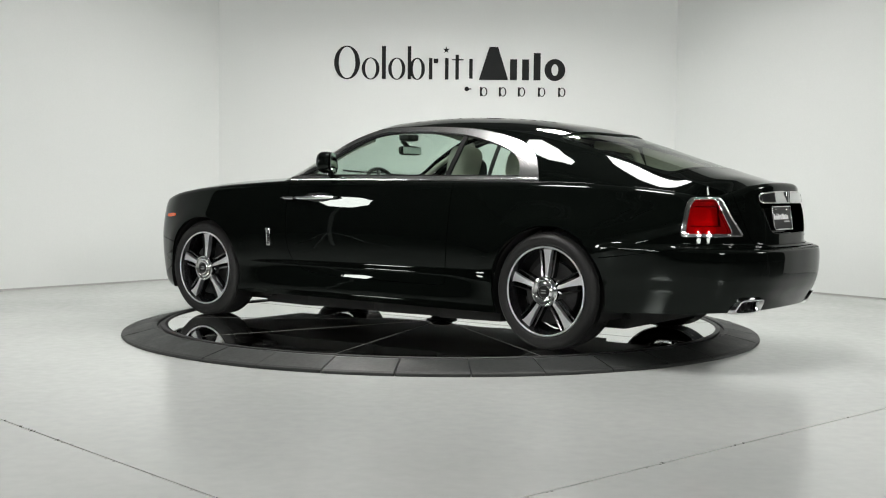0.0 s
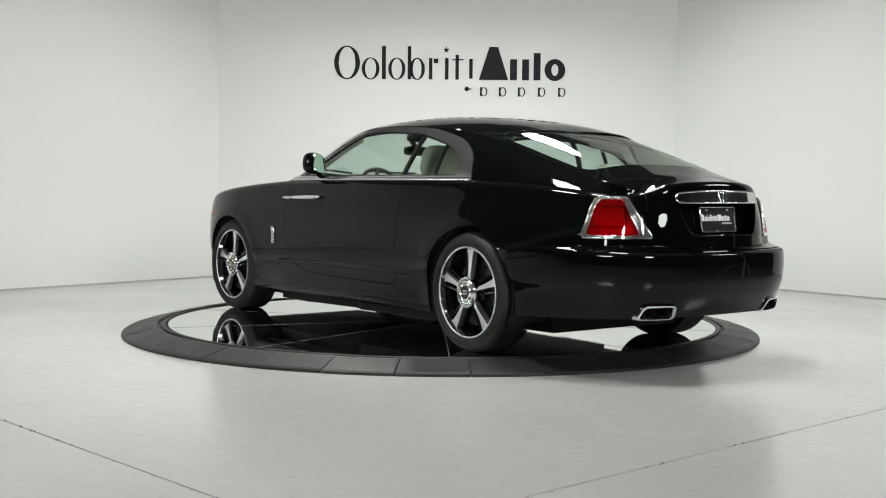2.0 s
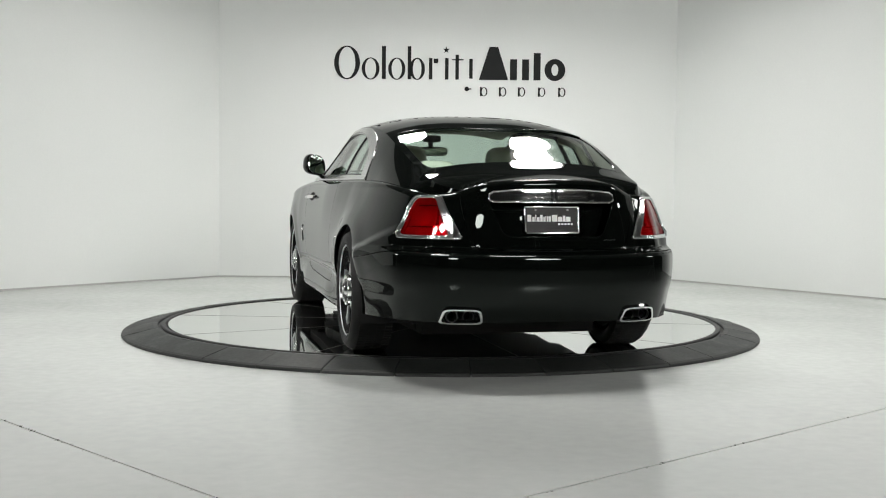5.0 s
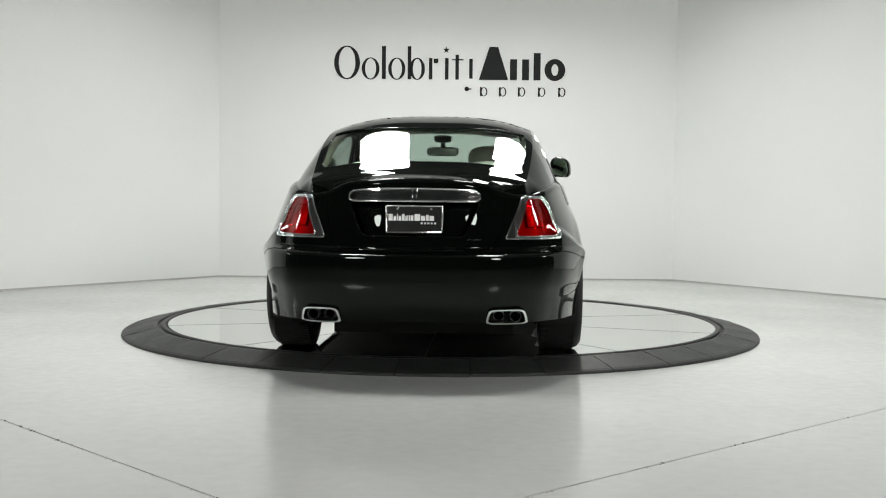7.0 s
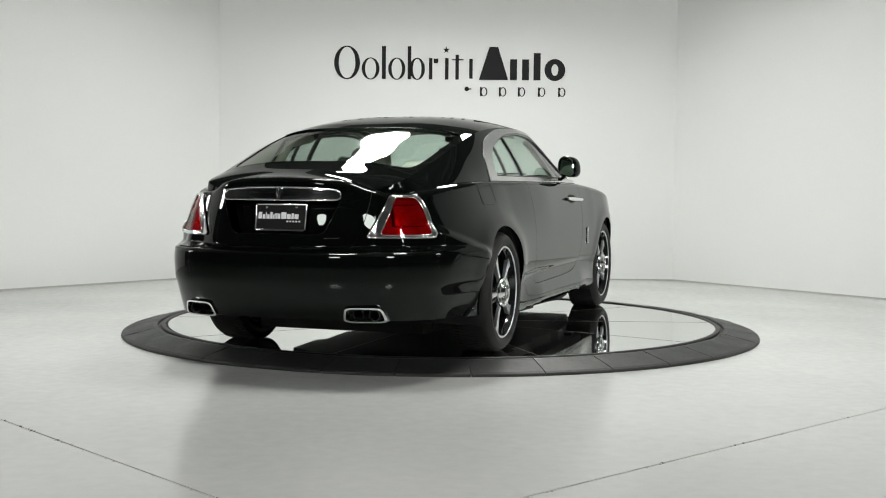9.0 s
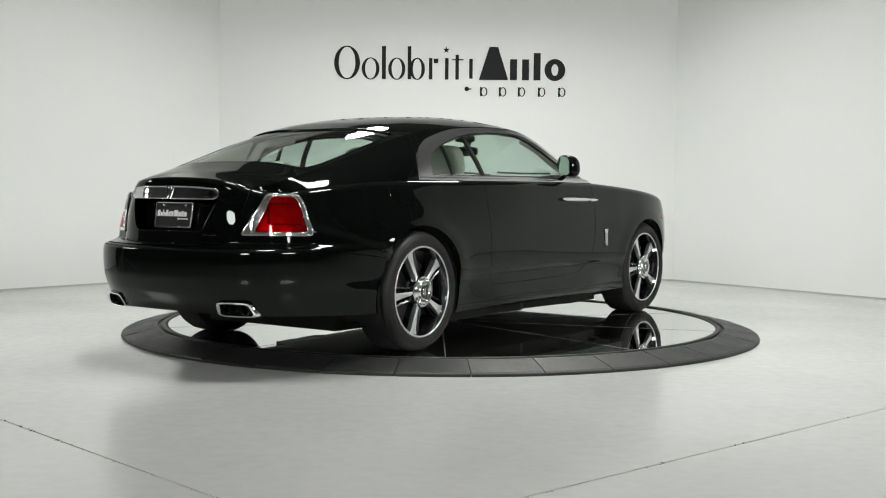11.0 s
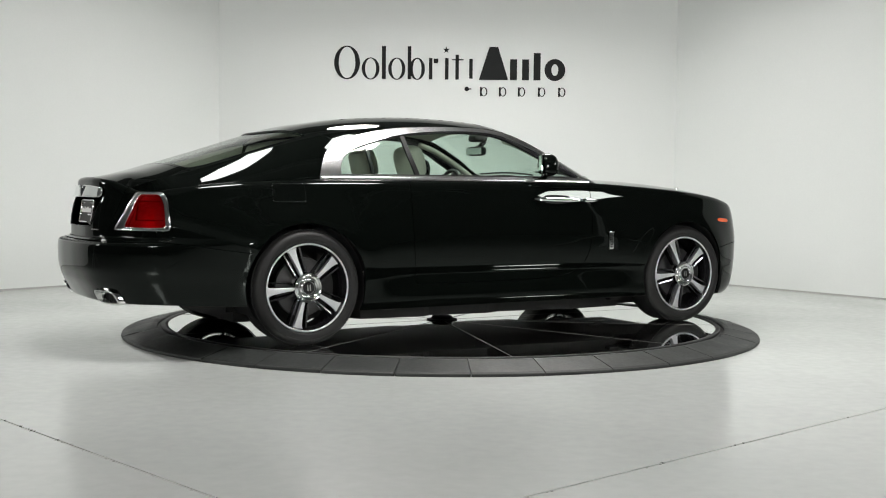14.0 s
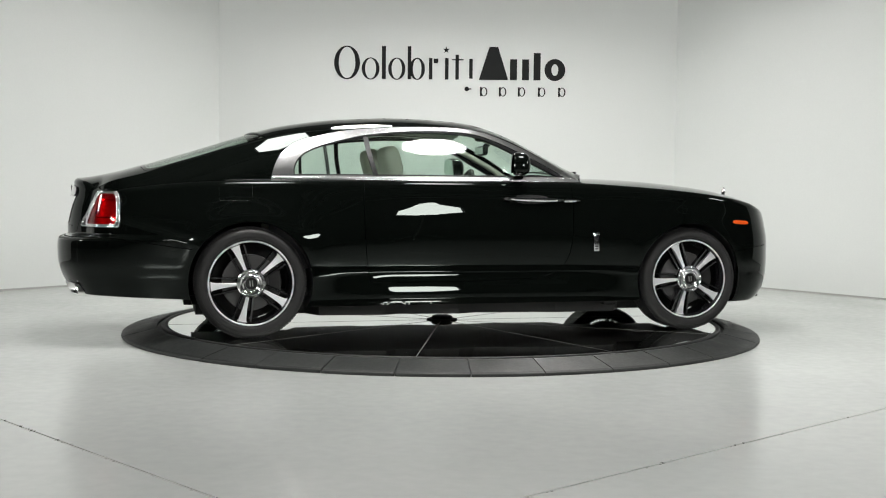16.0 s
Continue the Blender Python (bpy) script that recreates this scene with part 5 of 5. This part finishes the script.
def build_cabin(car):
    def seat(x, y, lean, top_z):
        st = new("seat")
        st.parent = car
        tagged(st, "cream leather car seat")
        st.matrix_basis = pose(x, y, 0.30)
        bm = bmesh.new()
        cushion(bm, 0.05, 0, 0.20, 0.27, 0.25, 0.09)
        part("seat_cushion", bm, M_CREAM, st, smooth=True)
        bm = bmesh.new()
        m = pose(-0.20, 0, 0.24, 0, -lean, 0)
        cushion(bm, 0, 0, 0.26, 0.075, 0.255, 0.30, m)
        for e in (-0.2, 0.2):
            cushion(bm, 0.04, e, 0.24, 0.06, 0.05, 0.24, m)
        part("backrest", bm, M_CREAM, st, smooth=True)
        bm = bmesh.new()
        cushion(bm, 0.0, 0, top_z, 0.072, 0.150, 0.120, m, 0.6)
        part("headrest", bm, M_CREAM, st, smooth=True)
    for y in (-0.37, 0.37):
        seat(-0.155, y, 15, 0.660)
        seat(-1.05, y, 22, 0.55)
    # dash, wheel, shelf, door tops, floor, rear-view mirror
    bm = bmesh.new()
    ring = []
    for y in np.linspace(-0.72, 0.72, 25):
        hump = 0.03 * math.exp(-((y - 0.37) / 0.16) ** 2)
        ring.append([bm.verts.new((x, y, z)) for x, z in ((0.86, 0.6), (0.86, 1.045), (0.72, 1.065), (0.52, 1.055 + hump), (0.40, 1.03 + hump), (0.36, 0.97), (0.40, 0.6))])
    for a, b in zip(ring[:-1], ring[1:]):
        for k in range(6):
            bm.faces.new((a[k], a[k + 1], b[k + 1], b[k]))
    bmesh.ops.recalc_face_normals(bm, faces=bm.faces[:])
    part("dashboard", bm, M_DASH, car, "dark leather dashboard", smooth=50)
    sw = new("steering_wheel")
    sw.parent = car
    tagged(sw, "dark steering wheel")
    sw.matrix_basis = pose(0.20, 0.37, 0.97, 0, -66, 0)
    bm = bmesh.new()
    tube(bm, [(0.185 * math.cos(a), 0.185 * math.sin(a), 0) for a in np.linspace(0, 6.283, 41)[:-1]], 0.015, 10, True)
    part("rim", bm, M_DASH, sw, smooth=True)
    bm = bmesh.new()
    cushion(bm, 0, 0, -0.02, 0.07, 0.07, 0.03)
    for a in (0, 180, 90):
        tube(bm, [(0.05 * math.cos(radians(a)), 0.05 * math.sin(radians(a)), -0.02), (0.18 * math.cos(radians(a)), 0.18 * math.sin(radians(a)), 0)], 0.014, 8)
    part("hub", bm, M_DASH, sw, smooth=True)
    bm = bmesh.new()
    box(bm, -2.15, -0.58, 1.075, -1.42, 0.58, 1.10, 0.01)
    part("parcel_shelf", bm, M_CREAM, car, "cream parcel shelf")
    bm = bmesh.new()
    box(bm, -1.46, -0.60, 0.5, -1.40, 0.60, 1.08, 0.01)
    part("rear_bulkhead", bm, M_CREAM, car)
    for s in (1, -1):
        bm = bmesh.new()
        ring = []
        for x in np.linspace(-1.42, 0.62, 24):
            y = (belt_y(x) - 0.035) * s
            ring.append([bm.verts.new((x, y, 1.062)), bm.verts.new((x, y - 0.075 * s, 1.055)), bm.verts.new((x, y - 0.09 * s, 1.0)), bm.verts.new((x, y - 0.07 * s, 0.45)), bm.verts.new((x, y, 0.45))])
        for a, b in zip(ring[:-1], ring[1:]):
            for k in range(5):
                bm.faces.new((a[k], a[(k + 1) % 5], b[(k + 1) % 5], b[k]))
        bmesh.ops.recalc_face_normals(bm, faces=bm.faces[:])
        part("door_card", bm, M_DASH, car, "dark inner door trim", smooth=50)
        # inner pillar trims
        bm = bmesh.new()
        pts = []
        for x in np.linspace(-1.34, -1.02, 5):
            pts.append((x, (RAIL_Y(x) - 0.03) * s, float(RAIL_Z(x)) - 0.055))
        tube(bm, [(-1.40, 0.72 * s, 1.08)] + pts, 0.03, 8)
        part("pillar_trim", bm, M_LINER, car, "cream pillar trim", smooth=True)
        bm = bmesh.new()
        tube(bm, [(x, (float(RAIL_Y(x)) - 0.028) * s, float(RAIL_Z(x)) - 0.045) for x in np.linspace(0.10, 0.68, 10)], 0.022, 8)
        part("pillar_trim", bm, M_LINER, car, "cream pillar trim", smooth=True)
    bm = bmesh.new()
    box(bm, -1.42, -0.78, 0.27, 0.5, 0.78, 0.31)
    part("cabin_floor", bm, M_DASH, car)
    vm = new("rear_view_mirror")
    vm.parent = car
    tagged(vm, "dark rear-view mirror on the windscreen")
    bm = bmesh.new()
    cushion(bm, 0.26, 0, 1.285, 0.022, 0.125, 0.036, power=0.5)
    part("mirror_case", bm, M_DASH, vm, smooth=True)
    bm = bmesh.new()
    box(bm, 0.2345, -0.112, 1.258, 0.237, 0.112, 1.312, 0.002)
    part("mirror_face", bm, material("cabin_mirror", (0.5, 0.55, 0.52), 0.02, 1.0), vm)
    bm = bmesh.new()
    tube(bm, [(0.27, 0, 1.30), (0.33, 0, 1.36)], 0.02, 8)
    cushion(bm, 0.27, 0, 1.385, 0.06, 0.07, 0.03)
    part("stalk", bm, M_DASH, vm, smooth=True)


car = tagged(new("car"), "glossy black two-door fastback luxury coupe on a turntable", "car")
build_body(car)
build_wheel(car)
build_under(car)
build_trim(car)
build_cabin(car)


def motions():
    rows_car, rows_disc = [], []
    for i in range(33):
        t = i * 0.5
        a = 143.30 - 7.9644 * t - 0.0085 * t * t
        turn = pose(0, 0, 0, 0, 0, a)
        rows_disc.append((t, turn))
        rows_car.append((t, turn @ pose(0.047, 0.0195, DISC_Z)))
    walk(car, rows_car)
    walk(disc, rows_disc)


motions()
